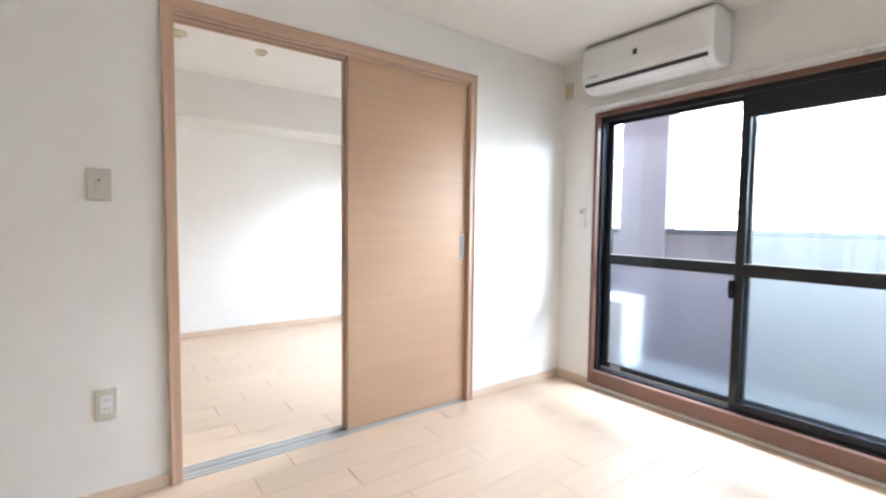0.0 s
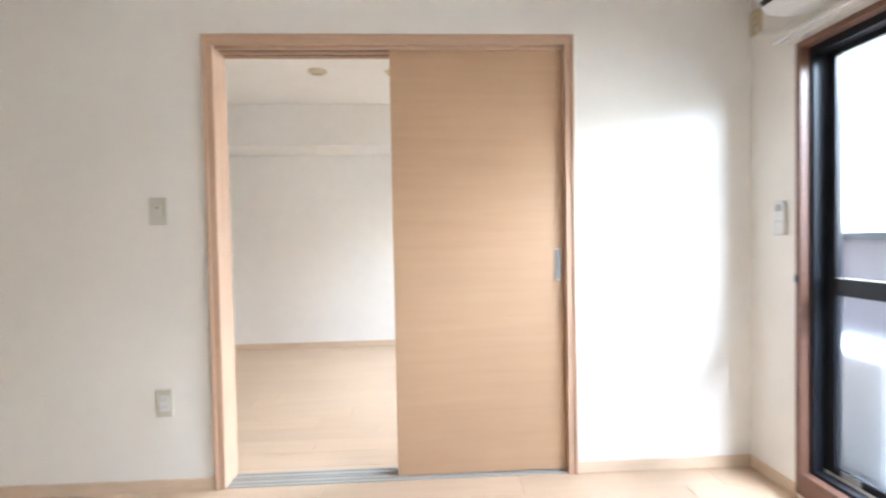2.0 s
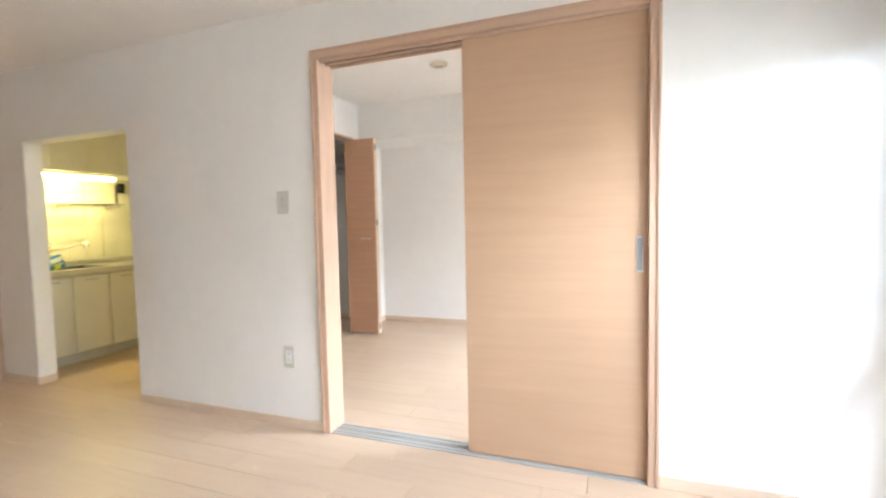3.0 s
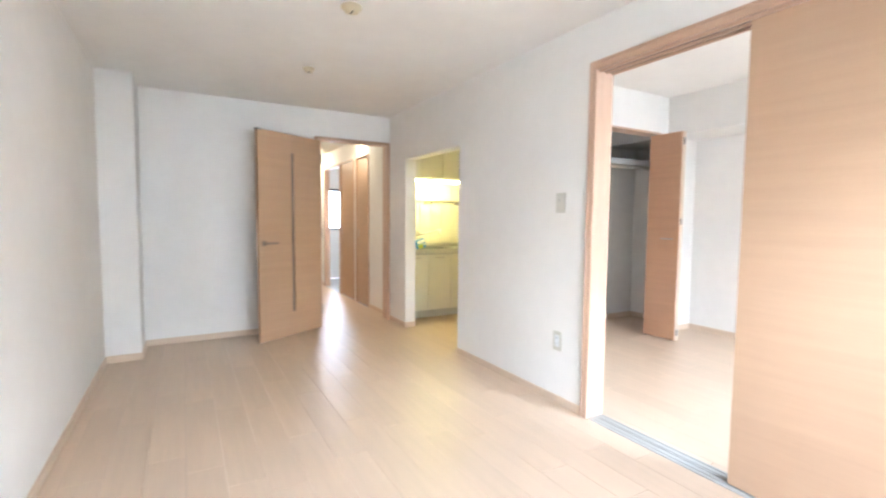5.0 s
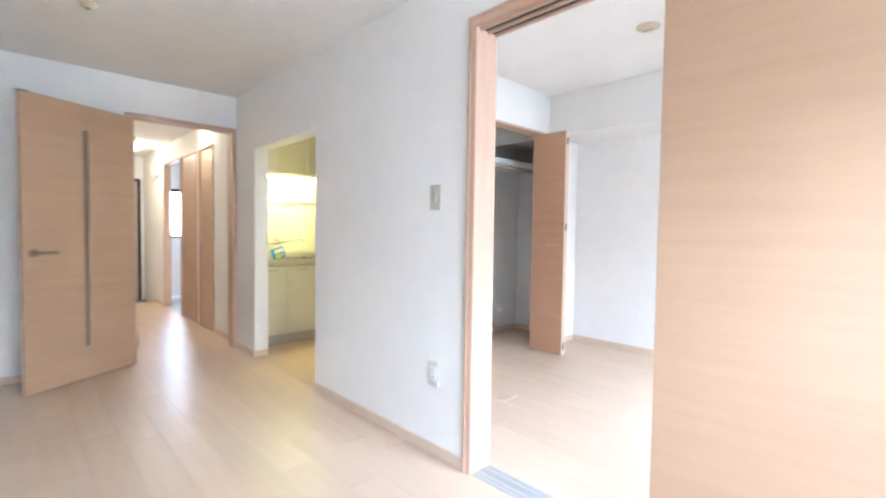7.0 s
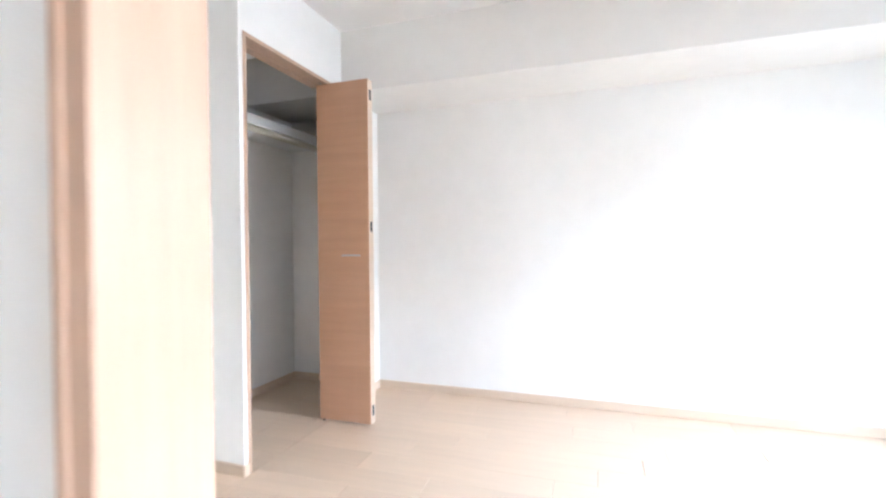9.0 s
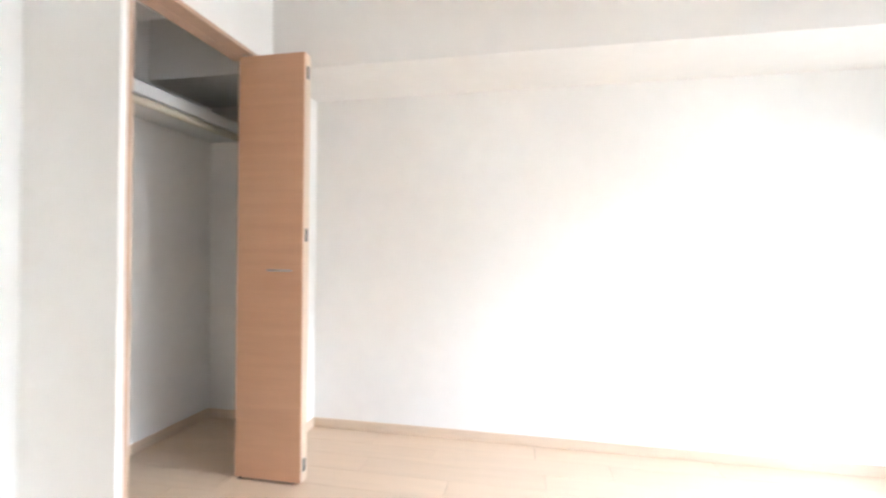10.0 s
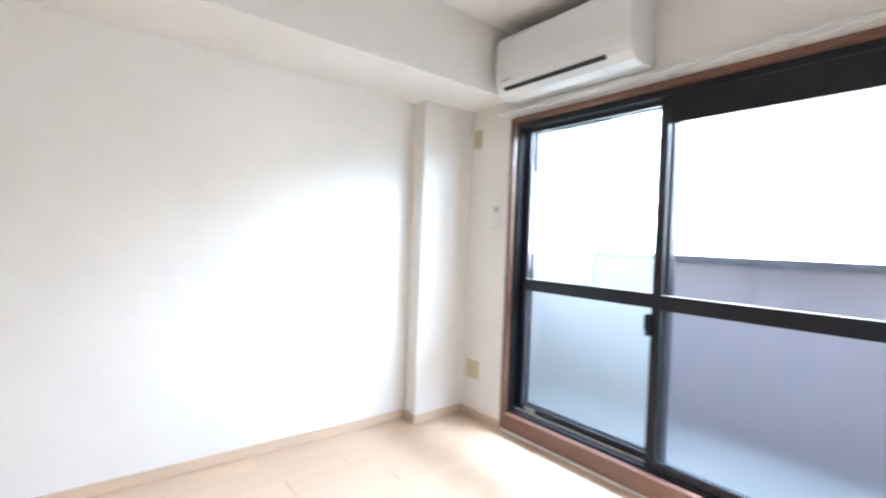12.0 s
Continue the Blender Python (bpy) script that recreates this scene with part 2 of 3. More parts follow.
structure("column_bedroom", [((2.12, 2.57, 0), (XW, YF, 1.992))], PAPER, "white wallpapered corner column under the beam")
structure("beam_bedroom", [((XC, 2.203, 1.99), (XW, YF, HB))], PAPER, "white wallpapered ceiling beam along the bedroom wall")
structure("beam_closet", [((-1.77, 2.203, 1.99), (XC - 0.07, YF, HB))], PAPER, "white wallpapered beam running on inside the closet")
structure("wall_recess", [((XB - 0.06, PT, 0), (XB, YC, TOP))], PAPER, "white wallpapered bedroom recess wall")
structure("wall_closet", [((XB - 0.3, YC, 0), (XC, 1.375, TOP)), ((XC - 0.07, 1.375, 2.01), (XC, 2.085, TOP)), ((XC - 0.07, 2.085, 0), (XC, YF, TOP))],
          PAPER, "white wallpapered closet front with a door opening")
structure("wall_closet_back", [((-1.87, 1.375, 0), (-1.77, YF, TOP))], PAPER, "white wallpapered closet back wall")
structure("wall_kitchen", [((-3.42, PT + 0.01, 0), (-3.32, 2.1, TOP)), ((-3.32, 2.0, 0), (-1.87, 2.1, TOP))], PAPER, "white kitchen walls behind the cabinets")
structure("ceiling_living", [((XE, YS, HL), (XW, 0, HL + 0.1))], CEIL, "white papered living room ceiling")
structure("ceiling_bedroom", [((XB - 0.35, PT, HB), (XW, YF, HB + 0.1))], CEIL, "white papered bedroom ceiling")
structure("ceiling_kitchen", [((-3.32, PT, 2.2), (XB - 0.06, 2.0, 2.3))], CEIL, "white kitchen ceiling")
structure("ceiling_hall", [((-7.2, -0.92, HH), (XE - 0.12, 0.04, HH + 0.1))], CEIL, "white hall ceiling")
structure("wall_hall_right", [
    ((-3.66, 0.04, 0), (XE - 0.12, 0.11, TOP)), ((-4.14, 0.04, 1.95), (-3.66, 0.11, TOP)), ((-4.24, 0.04, 0), (-4.14, 0.11, TOP)),
    ((-5.75, 0.04, 1.95), (-4.24, 0.11, TOP)), ((-7.2, 0.04, -0.15), (-5.75, 0.11, TOP))], PAPER, "white wallpapered hall wall with doors")
structure("wall_storage_back", [((-4.93, 0.5, 0), (-3.42, 0.56, TOP)), ((-4.93, 0.11, 0), (-4.88, 0.5, TOP))], PAPER, "white wall behind the hall doors")
structure("wall_hall_left", [((-7.2, -1.04, -0.15), (XE - 0.12, -0.92, TOP))], PAPER, "white wallpapered hall wall")
structure("wall_entrance", [((-7.2, -1.04, -0.15), (-7.1, -0.84, TOP)), ((-7.2, -0.84, 1.86), (-7.1, 0.0, TOP)), ((-7.2, 0.0, -0.15), (-7.1, 0.11, TOP))], PAPER, "white entrance wall")
structure("wall_washroom", [
    ((-6.8, 0.11, 0), (-6.7, 0.22, TOP)), ((-6.8, 0.22, 0), (-6.7, 0.95, 0.93)), ((-6.8, 0.22, 1.7), (-6.7, 0.95, TOP)), ((-6.8, 0.95, 0), (-6.7, 1.7, TOP)),
    ((-6.8, 1.7, 0), (-4.9, 1.8, TOP)), ((-5.0, 0.56, 0), (-4.9, 1.7, TOP))], PAPER, "pale washroom walls with a small window")
structure("ceiling_washroom", [((-6.7, 0.11, 2.2), (-4.9, 1.7, 2.3))], CEIL, "white washroom ceiling")

# ---- skirting boards ----
SK, SD = 0.055, 0.009
for a, b in [
    ((-1.41, -SD, 0), (0.0, 0, SK)), ((1.657, -SD, 0), (XW, 0, SK)), ((XE, -SD, 0), (-2.467, 0, SK)),
    ((XW - SD, LW, 0), (XW, -SD, SK)), ((XW - SD, YS, 0), (XW, LW - WIN_W, SK)),
    ((-2.47, YS, 0), (XW - SD, YS + SD, SK)), ((-2.47, YS + SD, 0), (-2.47 + SD, -2.335, SK)), ((XE, -2.335, 0), (-2.47 + SD, -2.335 + SD, SK)),
    ((XE, -2.335 + SD, 0), (XE + SD, -0.84, SK)),
    ((-2.467 - 0.0, 0.0, 0), (-2.467 + SD, PT, SK)),
    ((XC, YF - SD, 0), (2.12 - SD, YF, SK)), ((2.12 - SD, 2.57 - SD, 0), (2.12, YF - SD, SK)), ((2.12, 2.57 - SD, 0), (XW - SD, 2.57, SK)),
    ((XW - SD, BW, 0), (XW, 2.57 - SD, SK)), ((XC, 2.10, 0), (XC + SD, YF - SD, SK)),
    ((XB, PT, 0), (XB + SD, YC - SD, SK)), ((XB, YC - SD, 0), (XC, YC, SK)), ((XC, YC - SD, 0), (XC + SD, 1.363, SK)),
    ((XB, PT, 0), (0.0, PT + SD, SK)), ((1.657, PT, 0), (XW, PT + SD, SK)),
    ((-1.77, 1.375, 0), (-1.77 + SD, YF, SK)), ((-1.77 + SD, YF - SD, 0), (XC - 0.07, YF, SK)),
    ((-3.66, 0.04 - SD, 0), (XE - 0.12, 0.04, SK)), ((-6.35, -0.92, 0), (XE - 0.12, -0.92 + SD, SK)), ((-6.35, 0.04 - SD, 0), (-5.8, 0.04, SK)),
]:
    structure("baseboard", [(a, b)], SKIRT, "pale beech skirting board along the wall", 0.0025)


# ---- sliding doors between the rooms ----
def casing(name, x0, x1, zt, depth0, depth1, w, m, label, bottom=None):
    """A door lining: two jambs and a head, with a raised lip on the room side."""
    t = thing(name, m, label, "door frame", kind="structure")
    for nm, a, b in (("jamb", x0, x0 + w), ("jamb", x1 - w, x1)):
        bm = bmesh.new()
        add_box(bm, (a, depth0, 0), (b, depth1, zt - w), 0.003)
        lip = (a, a + 0.014) if a == x0 else (b - 0.014, b)
        add_box(bm, (lip[0], depth0 - 0.006, 0), (lip[1], depth0 + 0.004, zt - 0.001), 0.002)
        part(nm, bm, TRIM, t)
    bm = bmesh.new()
    add_box(bm, (x0, depth0, zt - w), (x1, depth1, zt), 0.003)
    add_box(bm, (x0 + 0.014, depth0 - 0.006, zt - 0.014), (x1 - 0.014, depth0 + 0.004, zt), 0.002)
    part("head", bm, TRIM_H, t)
    return t


TRIM_H = material("beech_trim_level", (0.56, 0.375, 0.255), 0.4, grain=(2.0, 26, 26), vary=0.08, stain=0.03)
frame_1 = casing("door_frame_1", 0.0, 1.657, 2.03, -0.012, 0.127, 0.045, pose(0, 0, 0), "beech-veneered double sliding door frame with grooved head")
for y in (0.012, 0.062, 0.112):
    bar("head_fin", (0.045, y - 0.006, 1.969), (1.612, y + 0.006, 1.9845), TRIM_H, frame_1)
for y in (0.037, 0.087):
    bar("groove", (0.045, y - 0.018, 1.981), (1.612, y + 0.018, 1.9848), DARK, frame_1, 0, "dark groove")
sill = thing("floor_track", pose(0, 0, 0), "pale metal sliding door track let into the floor", "track", kind="structure")
bar("plate", (0.045, 0.0, -0.01), (1.612, 0.122, 0.004), TRACK, sill, 0.001)
for y in (0.037, 0.087):
    for d in (-0.016, 0.016):
        bar("rail", (0.045, y + d - 0.0025, 0.004), (1.612, y + d + 0.0025, 0.0085), TRACK, sill, 0.0008)


def sliding_door(y, label):
    t = thing("sliding_door", pose(0.818, y, 0.0), label, "door", "sliding doors of the wide doorway")
    bar("panel", (0, 0, 0.012), (0.793, 0.033, 1.978), DOORWOOD, t, 0.0015)
    for x in (-0.0006, 0.7716):
        bar("edge_band", (x, 0.0008, 0.013), (x + 0.022, 0.0322, 1.977), TRIM, t, 0.001)
    pull = bar("pull", (0.748, -0.0025, 0.905), (0.778, 0.004, 1.055), SATIN, t, 0.002, "satin metal recessed pull")
    bar("recess", (0.753, -0.0033, 0.912), (0.773, 0.0, 1.048), DARK_METAL, pull, 0.001)
    return t


DARK_METAL = material("pull_recess", (0.3, 0.29, 0.28), 0.45, metal=0.8)
sliding_door(0.020, "beech-veneered flush sliding door, slid to one side")
sliding_door(0.070, "beech-veneered flush sliding door, behind the first")


# ---- windows ----
def window(name, y_left, screen_left, label):
    """Local x runs along the wall, local y outwards; two sashes on two tracks."""
    t = thing(name, pose(XW, y_left, 0, 0, 0, -90), label, "window", kind="structure")
    W, zb, zt = WIN_W, WIN_B, WIN_T
    # brown timber lining
    bar("window_trim", (0, -0.012, zb), (0.026, 0.03, zt), BROWN, t, 0.002)
    bar("window_trim", (W - 0.026, -0.012, zb), (W, 0.03, zt), BROWN, t, 0.002)
    bar("window_trim", (0.026, -0.012, zt - 0.026), (W - 0.026, 0.03, zt), BROWN, t, 0.002)
    bar("window_sill", (0.026, -0.016, zb), (W - 0.026, 0.03, zb + 0.092), BROWN, t, 0.003, "brown timber sill board")
    # black outer frame
    fx0, fx1, fz0, fz1 = 0.004, W - 0.004, zb + 0.03, zt - 0.012
    for a, b in (((fx0, 0.03, fz0), (fx0 + 0.038, 0.13, fz1)), ((fx1 - 0.038, 0.03, fz0), (fx1, 0.13, fz1)),
                 ((fx0 + 0.038, 0.03, fz0), (fx1 - 0.038, 0.13, zb + 0.105)), ((fx0 + 0.038, 0.03, fz1 - 0.045), (fx1 - 0.038, 0.13, fz1))):
        bar("window_frame", a, b, BLACK, t, 0.002)
    bar("sash_track", (0.045, 0.073, zb + 0.105), (W - 0.045, 0.078, zb + 0.117), ALU, t, 0.0006, "thin aluminium track")
    mid = 0.905
    for nm, x0, x1, y0, top in (("left", 0.045, mid + 0.026, 0.08, 1.800), ("right", mid - 0.03, W - 0.045, 0.04, 1.700)):
        z0, z1 = zb + 0.108, fz1 - 0.035
        s = bar("sash", (x0, y0, z0), (x0 + 0.043, y0 + 0.03, z1), BLACK, t, 0.002)
        bar("stile", (x1 - 0.05, y0, z0), (x1, y0 + 0.03, z1), BLACK, s, 0.002)
        bar("bottom_rail", (x0 + 0.043, y0, z0), (x1 - 0.05, y0 + 0.03, 0.172), BLACK, s, 0.002)
        bar("top_rail", (x0 + 0.043, y0, top), (x1 - 0.05, y0 + 0.03, z1), BLACK, s, 0.002)
        bar("middle_rail", (x0 + 0.043, y0 - 0.002, 0.858), (x1 - 0.05, y0 + 0.032, 0.924), BLACK, s, 0.002)
        bar("rail_edge", (x0 + 0.043, y0 + 0.0, 0.924), (x1 - 0.05, y0 + 0.012, 0.928), ALU, s, 0.0006)
        up = bar("pane", (x0 + 0.038, y0 + 0.012, 0.92), (x1 - 0.044, y0 + 0.017, top + 0.01), CLEAR, s, 0, "clear glass")
        lo = bar("pane", (x0 + 0.038, y0 + 0.012, 0.165), (x1 - 0.044, y0 + 0.017, 0.865), FROST, s, 0, "frosted glass")
        up.visible_shadow = lo.visible_shadow = False
        if nm == "left":
            bar("label_sticker", (x0 + 0.07, y0 - 0.0015, 0.139), (x0 + 0.15, y0, 0.168), STICKER, s, 0, "small grey maker's sticker")
    lock = bar("crescent_lock", (mid - 0.05, 0.022, 0.735), (mid - 0.028, 0.046, 0.835), BLACK, t, 0.004)
    rod("lever", (mid - 0.04, 0.014, 0.765), (mid - 0.04, 0.014, 0.83), 0.008, BLACK, lock)
    bar("side_latch", (0.006, -0.022, 0.905), (0.02, -0.012, 0.935), DARK, t, 0.002)
    # insect screen outside one half
    s0, s1 = (0.07, mid + 0.02) if screen_left else (mid - 0.02, W - 0.07)
    sc = thing("insect_screen", pose(XW, y_left, 0, 0, 0, -90), "grey insect screen outside one half of the window", "screen", "insect screens")
    for a, b in (((s0, 0.132, 0.13), (s0 + 0.02, 0.146, 1.83)), ((s1 - 0.02, 0.132, 0.13), (s1, 0.146, 1.83)), ((s0 + 0.02, 0.132, 0.13), (s1 - 0.02, 0.146, 0.17)),
                 ((s0 + 0.02, 0.132, 1.80), (s1 - 0.02, 0.146, 1.83)), ((s0 + 0.02, 0.132, 0.875), (s1 - 0.02, 0.146, 0.905))):
        bar("screen_frame", a, b, BLACK, sc, 0.001)
    bar("net", (s0 + 0.018, 0.139, 0.16), (s1 - 0.018, 0.1396, 1.81), NET, sc, 0, "fine grey netting")
    return t


RAILGREY = material("grey_rail_plastic", (0.72, 0.70, 0.67), 0.4)
STICKER = material("grey_sticker", (0.45, 0.46, 0.46), 0.5)
window("window_1", LW, False, "wide black-framed sliding window with brown timber lining")
window("window_2", BW, True, "wide black-framed sliding window with brown timber lining")


def curtain_rail(y_left):
    t = thing("curtain_rail", pose(XW, y_left, 1.905, 0, 0, -90), "white double curtain rail above the window", "curtain rail", "curtain rails")
    for dy in (-0.026, -0.062):
        bar("rail", (-0.045, dy - 0.008, -0.007), (WIN_W * 0.56, dy + 0.008, 0.007), RAILGREY, t, 0.003, seg=2)
        bar("inner_rail", (WIN_W * 0.5, dy - 0.006, -0.0035), (WIN_W + 0.045, dy + 0.006, 0.0055), RAILGREY, t, 0.002, seg=2)
        for x in (-0.051, WIN_W + 0.043):
            bar("end_cap", (x, dy - 0.010, -0.010), (x + 0.008, dy + 0.010, 0.009), RAILGREY, t, 0.003, seg=2)
    for x in (0.04, 0.48, 0.93, 1.37, 1.8):
        bm = bmesh.new()
        add_box(bm, (x - 0.012, -0.072, 0.007), (x + 0.012, 0, 0.0105), 0.001)
        add_box(bm, (x - 0.014, -0.004, -0.024), (x + 0.014, 0, 0.034), 0.0015)
        add_box(bm, (x - 0.010, -0.074, -0.009), (x + 0.010, -0.070, 0.0105), 0.001)
        part("bracket", bm, RAILGREY, t)
    for i in range(6):
        rod("runner", (0.03 + 0.035 * i, -0.03, -0.018), (0.03 + 0.035 * i, -0.03, -0.0045), 0.004, RAILGREY, t, n=8)


curtain_rail(LW)
curtain_rail(BW)


# ---- air conditioners ----
def air_conditioner(y_left, z0, z1, w, slot, mark, label):
    d, h = 0.215, z1 - z0
    t = thing("air_conditioner", pose(XW, y_left, z0, 0, 0, -90), label, "air conditioner", "air conditioners")
    bm = bmesh.new()
    add_profile(bm, [(0, 0.012), (-0.10, 0), (-0.165, 0.012), (-0.198, 0.045), (-d + 0.004, 0.075), (-d, 0.13), (-d + 0.004, h - 0.03), (-d + 0.025, h - 0.004), (-d + 0.06, h), (0, h)], 0, w)
    bmesh.ops.bevel(bm, geom=[e for e in bm.edges if abs(e.verts[0].co.x - e.verts[1].co.x) < 1e-6], offset=0.01, segments=2, affect="EDGES", profile=0.5)
    body = part("body", bm, PLASTIC, t)
    bm = bmesh.new()
    add_box(bm, (0.03, -d + 0.06, h), (w - 0.03, -0.02, h + 0.004), 0)
    part("top_grille", bm, DARK, t, "dark air intake")
    bm = bmesh.new()
    add_profile(bm, [(-0.190, 0.0385), (-0.201, 0.0545), (-0.2065, 0.0505), (-0.1945, 0.0335)], slot[0], slot[1])
    part("outlet_slot", bm, DARK, t, "dark outlet slot")
    bm = bmesh.new()
    add_profile(bm, [(-0.11, 0.004), (-0.162, 0.0125), (-0.186, 0.036), (-0.189, 0.033), (-0.166, 0.0085), (-0.11, -0.001)], slot[0] + 0.01, slot[1] - 0.03)
    part("flap", bm, PLASTIC, t)
    if mark:
        bar("display", (0.35, -d - 0.0015, 0.148), (0.377, -d + 0.004, 0.18), DARK, t, 0.002, "small dark display")
    bar("maker_mark", (0.05, -d - 0.0005, 0.085), (0.115, -d + 0.006, 0.091), STICKER, t, 0)
    return t


air_conditioner(-0.305, 1.965, 2.252, 0.79, (0.02, 0.76), True, "white wall-mounted air conditioner above the living room window")
air_conditioner(2.15, 1.938, 2.275, 0.80, (0.06, 0.68), False, "white wall-mounted air conditioner beside the beam")


def cable(name, points, radius, mat, label):
    c = bpy.data.curves.new(name, "CURVE")
    c.dimensions, c.bevel_depth, c.bevel_resolution = "3D", radius, 3
    sp = c.splines.new("BEZIER")
    sp.bezier_points.add(len(points) - 1)
    for bp, co in zip(sp.bezier_points, points):
        bp.co, bp.handle_left_type, bp.handle_right_type = co, "AUTO", "AUTO"
    c.materials.append(mat)
    return tagged(new(name, c), label, "cable", "air conditioner cables")


cable("power_cable", [(2.47, -0.31, 2.0), (2.485, -0.24, 1.975), (2.49, -0.13, 1.985), (2.488, -0.06, 2.03), (2.492, -0.052, 2.05)], 0.0035, PLASTIC, "white power cable from the air conditioner to its socket")

# ---- wall fittings ----
def wall_plate(name, m, w, h, label, category, kind_of, mat=None):
    mat = mat or IVORY
    t = thing(name, m, label, category, category + "s")
    bar("plate", (-w / 2, -0.007, -h / 2), (w / 2, 0, h / 2), mat, t, 0.003, seg=2)
    if kind_of == "switch":
        bar("rocker", (-0.012, -0.011, -0.026), (0.012, -0.006, 0.026), mat, t, 0.002)
        bar("indicator", (-0.003, -0.012, 0.012), (0.003, -0.0108, 0.02), DARK, t, 0)
    else:
        ins = bar("insert", (-0.02, -0.0095, -0.036), (0.02, -0.006, 0.036), PLASTIC if mat is IVORY else mat, t, 0.002)
        for z in (-0.02, 0.014):
            for x in (-0.007, 0.005):
                bar("socket_slot", (x, -0.0102, z), (x + 0.002, -0.0092, z + 0.009), DARK, ins, 0)
    return t


wall_plate("light_switch", pose(-0.213, 0, 1.257), 0.076, 0.122, "ivory light switch on the partition wall", "light switch", "switch")
wall_plate("power_outlet", pose(-0.212, 0, 0.40), 0.072, 0.122, "ivory double power outlet low on the partition wall", "power outlet", "outlet")
wall_plate("power_outlet", pose(XW, 2.468, 0.309, 0, 0, -90), 0.118, 0.12, "ivory wide outlet low beside the column", "power outlet", "outlet", ROSE)
wall_plate("air_conditioner_socket", pose(XW, 2.50, 1.80, 0, 0, -90), 0.07, 0.115, "ivory socket high beside the column", "power outlet", "outlet", ROSE)
wall_plate("air_conditioner_socket", pose(XW, -0.042, 2.075, 0, 0, -90), 0.07, 0.115, "ivory socket high in the corner", "power outlet", "outlet", ROSE)


def remote(y, z):
    t = thing("remote_control", pose(XW, y, z, 0, 0, -90), "white air conditioner remote in a wall holder", "remote control", "remote controls")
    bar("holder", (-0.028, -0.022, -0.09), (0.028, 0, -0.03), PLASTIC, t, 0.004)
    body = bar("body", (-0.024, -0.018, -0.08), (0.024, -0.003, 0.055), PLASTIC, t, 0.005, seg=2)
    bar("screen", (-0.017, -0.0188, 0.012), (0.017, -0.0175, 0.042), STICKER, body, 0, "grey display")


remote(-0.19, 1.19)
remote(2.30, 1.31)


def ceiling_rose(x, y, z, r, h, label):
    t = thing("ceiling_rose", pose(x, y, z), label, "ceiling rose", "ceiling roses")
    bm = bmesh.new()
    add_lathe(bm, [(r, 0), (r, -h * 0.35), (r * 0.72, -h * 0.5), (r * 0.66, -h), (r * 0.3, -h)])
    part("body", bm, ROSE, t, smooth=True)
    bm = bmesh.new()
    add_box(bm, (-r * 0.45, -0.004, -h - 0.001), (r * 0.45, 0.004, -h + 0.004))
    part("slot", bm, DARK, t)


ceiling_rose(-1.655, -1.175, HL, 0.042, 0.028, "ivory lamp socket on the living room ceiling")
ceiling_rose(-0.53, -1.216, HL, 0.055, 0.03, "ivory round lamp base on the living room ceiling")
ceiling_rose(0.2, 1.37, HB, 0.07, 0.022, "ivory round lamp base on the bedroom ceiling")
ceiling_rose(0.745, 1.37, HB, 0.045, 0.028, "ivory lamp socket on the bedroom ceiling")


# ---- closet ----
cf = thing("closet_frame", pose(0, 0, 0), "thin beech lining round the closet opening", "door frame", kind="structure")
bar("jamb", (XC - 0.075, 1.363, 0), (XC + 0.004, 1.384, 2.016), TRIM, cf, 0.002)
bar("jamb", (XC - 0.075, 2.075, 0), (XC + 0.004, 2.096, 2.016), TRIM, cf, 0.002)
bar("head", (XC - 0.075, 1.384, 1.996), (XC + 0.004, 2.075, 2.016), TRIM, cf, 0.002)
bar("head_board", (XC - 0.125, 1.384, 1.994), (XC - 0.075, 2.075, 2.016), TRIM, cf, 0.002)
fold = thing("folding_closet_door", pose(-1.081, 2.007, 0.0, 0, 0, 0), "beech-veneered bifold closet door, folded open", "door")
leaf = bar("leaf", (0, 0, 0.015), (0.337, 0.024, 1.983), FOLDWOOD, fold, 0.0015)
bar("leaf", (0.01, 0.030, 0.015), (0.337, 0.054, 1.983), FOLDWOOD, fold, 0.0015)
rod("handle", (0.175, -0.022, 0.982), (0.288, -0.022, 0.982), 0.005, SATIN, leaf, "thin satin bar handle")
for x in (0.185, 0.278):
    rod("post", (x, -0.022, 0.982), (x, 0.001, 0.982), 0.0035, SATIN, leaf)
for z in (0.09, 1.145, 1.895):
    bar("hinge", (0.3372, 0.016, z - 0.03), (0.3398, 0.038, z + 0.03), DARK, fold, 0.001, "dark folding hinge")
bar("edge_band", (0.3365, 0.0015, 0.016), (0.3372, 0.0525, 1.982), SKIRT, fold, 0)
rod("pivot", (0.02, 0.012, 1.983), (0.02, 0.012, 1.996), 0.006, SATIN, fold)
rod("pivot", (0.02, 0.012, 0.001), (0.02, 0.012, 0.016), 0.006, DARK, fold)
HANGRAIL = material("beige_rail", (0.52, 0.47, 0.37), 0.4, vary=0.03)
shelf = thing("closet_shelf", pose(0, 0, 0), "white closet shelf with a hanging rail below", "shelf")
bar("board", (-1.768, 1.377, 1.765), (-1.40, YF - 0.002, 1.787), CLOSET_SHELF, shelf, 0.002)
bar("front_edge", (-1.40, 1.377, 1.742), (-1.378, YF - 0.002, 1.80), CLOSET_SHELF, shelf, 0.003)
bar("batten", (-1.768, 1.377, 1.725), (-1.40, 1.392, 1.765), CLOSET_SHELF, shelf, 0.002)
rod("hanging_rail", (-1.40, 1.377, 1.722), (-1.40, YF - 0.002, 1.722), 0.020, HANGRAIL, shelf, "beige hanging rail")
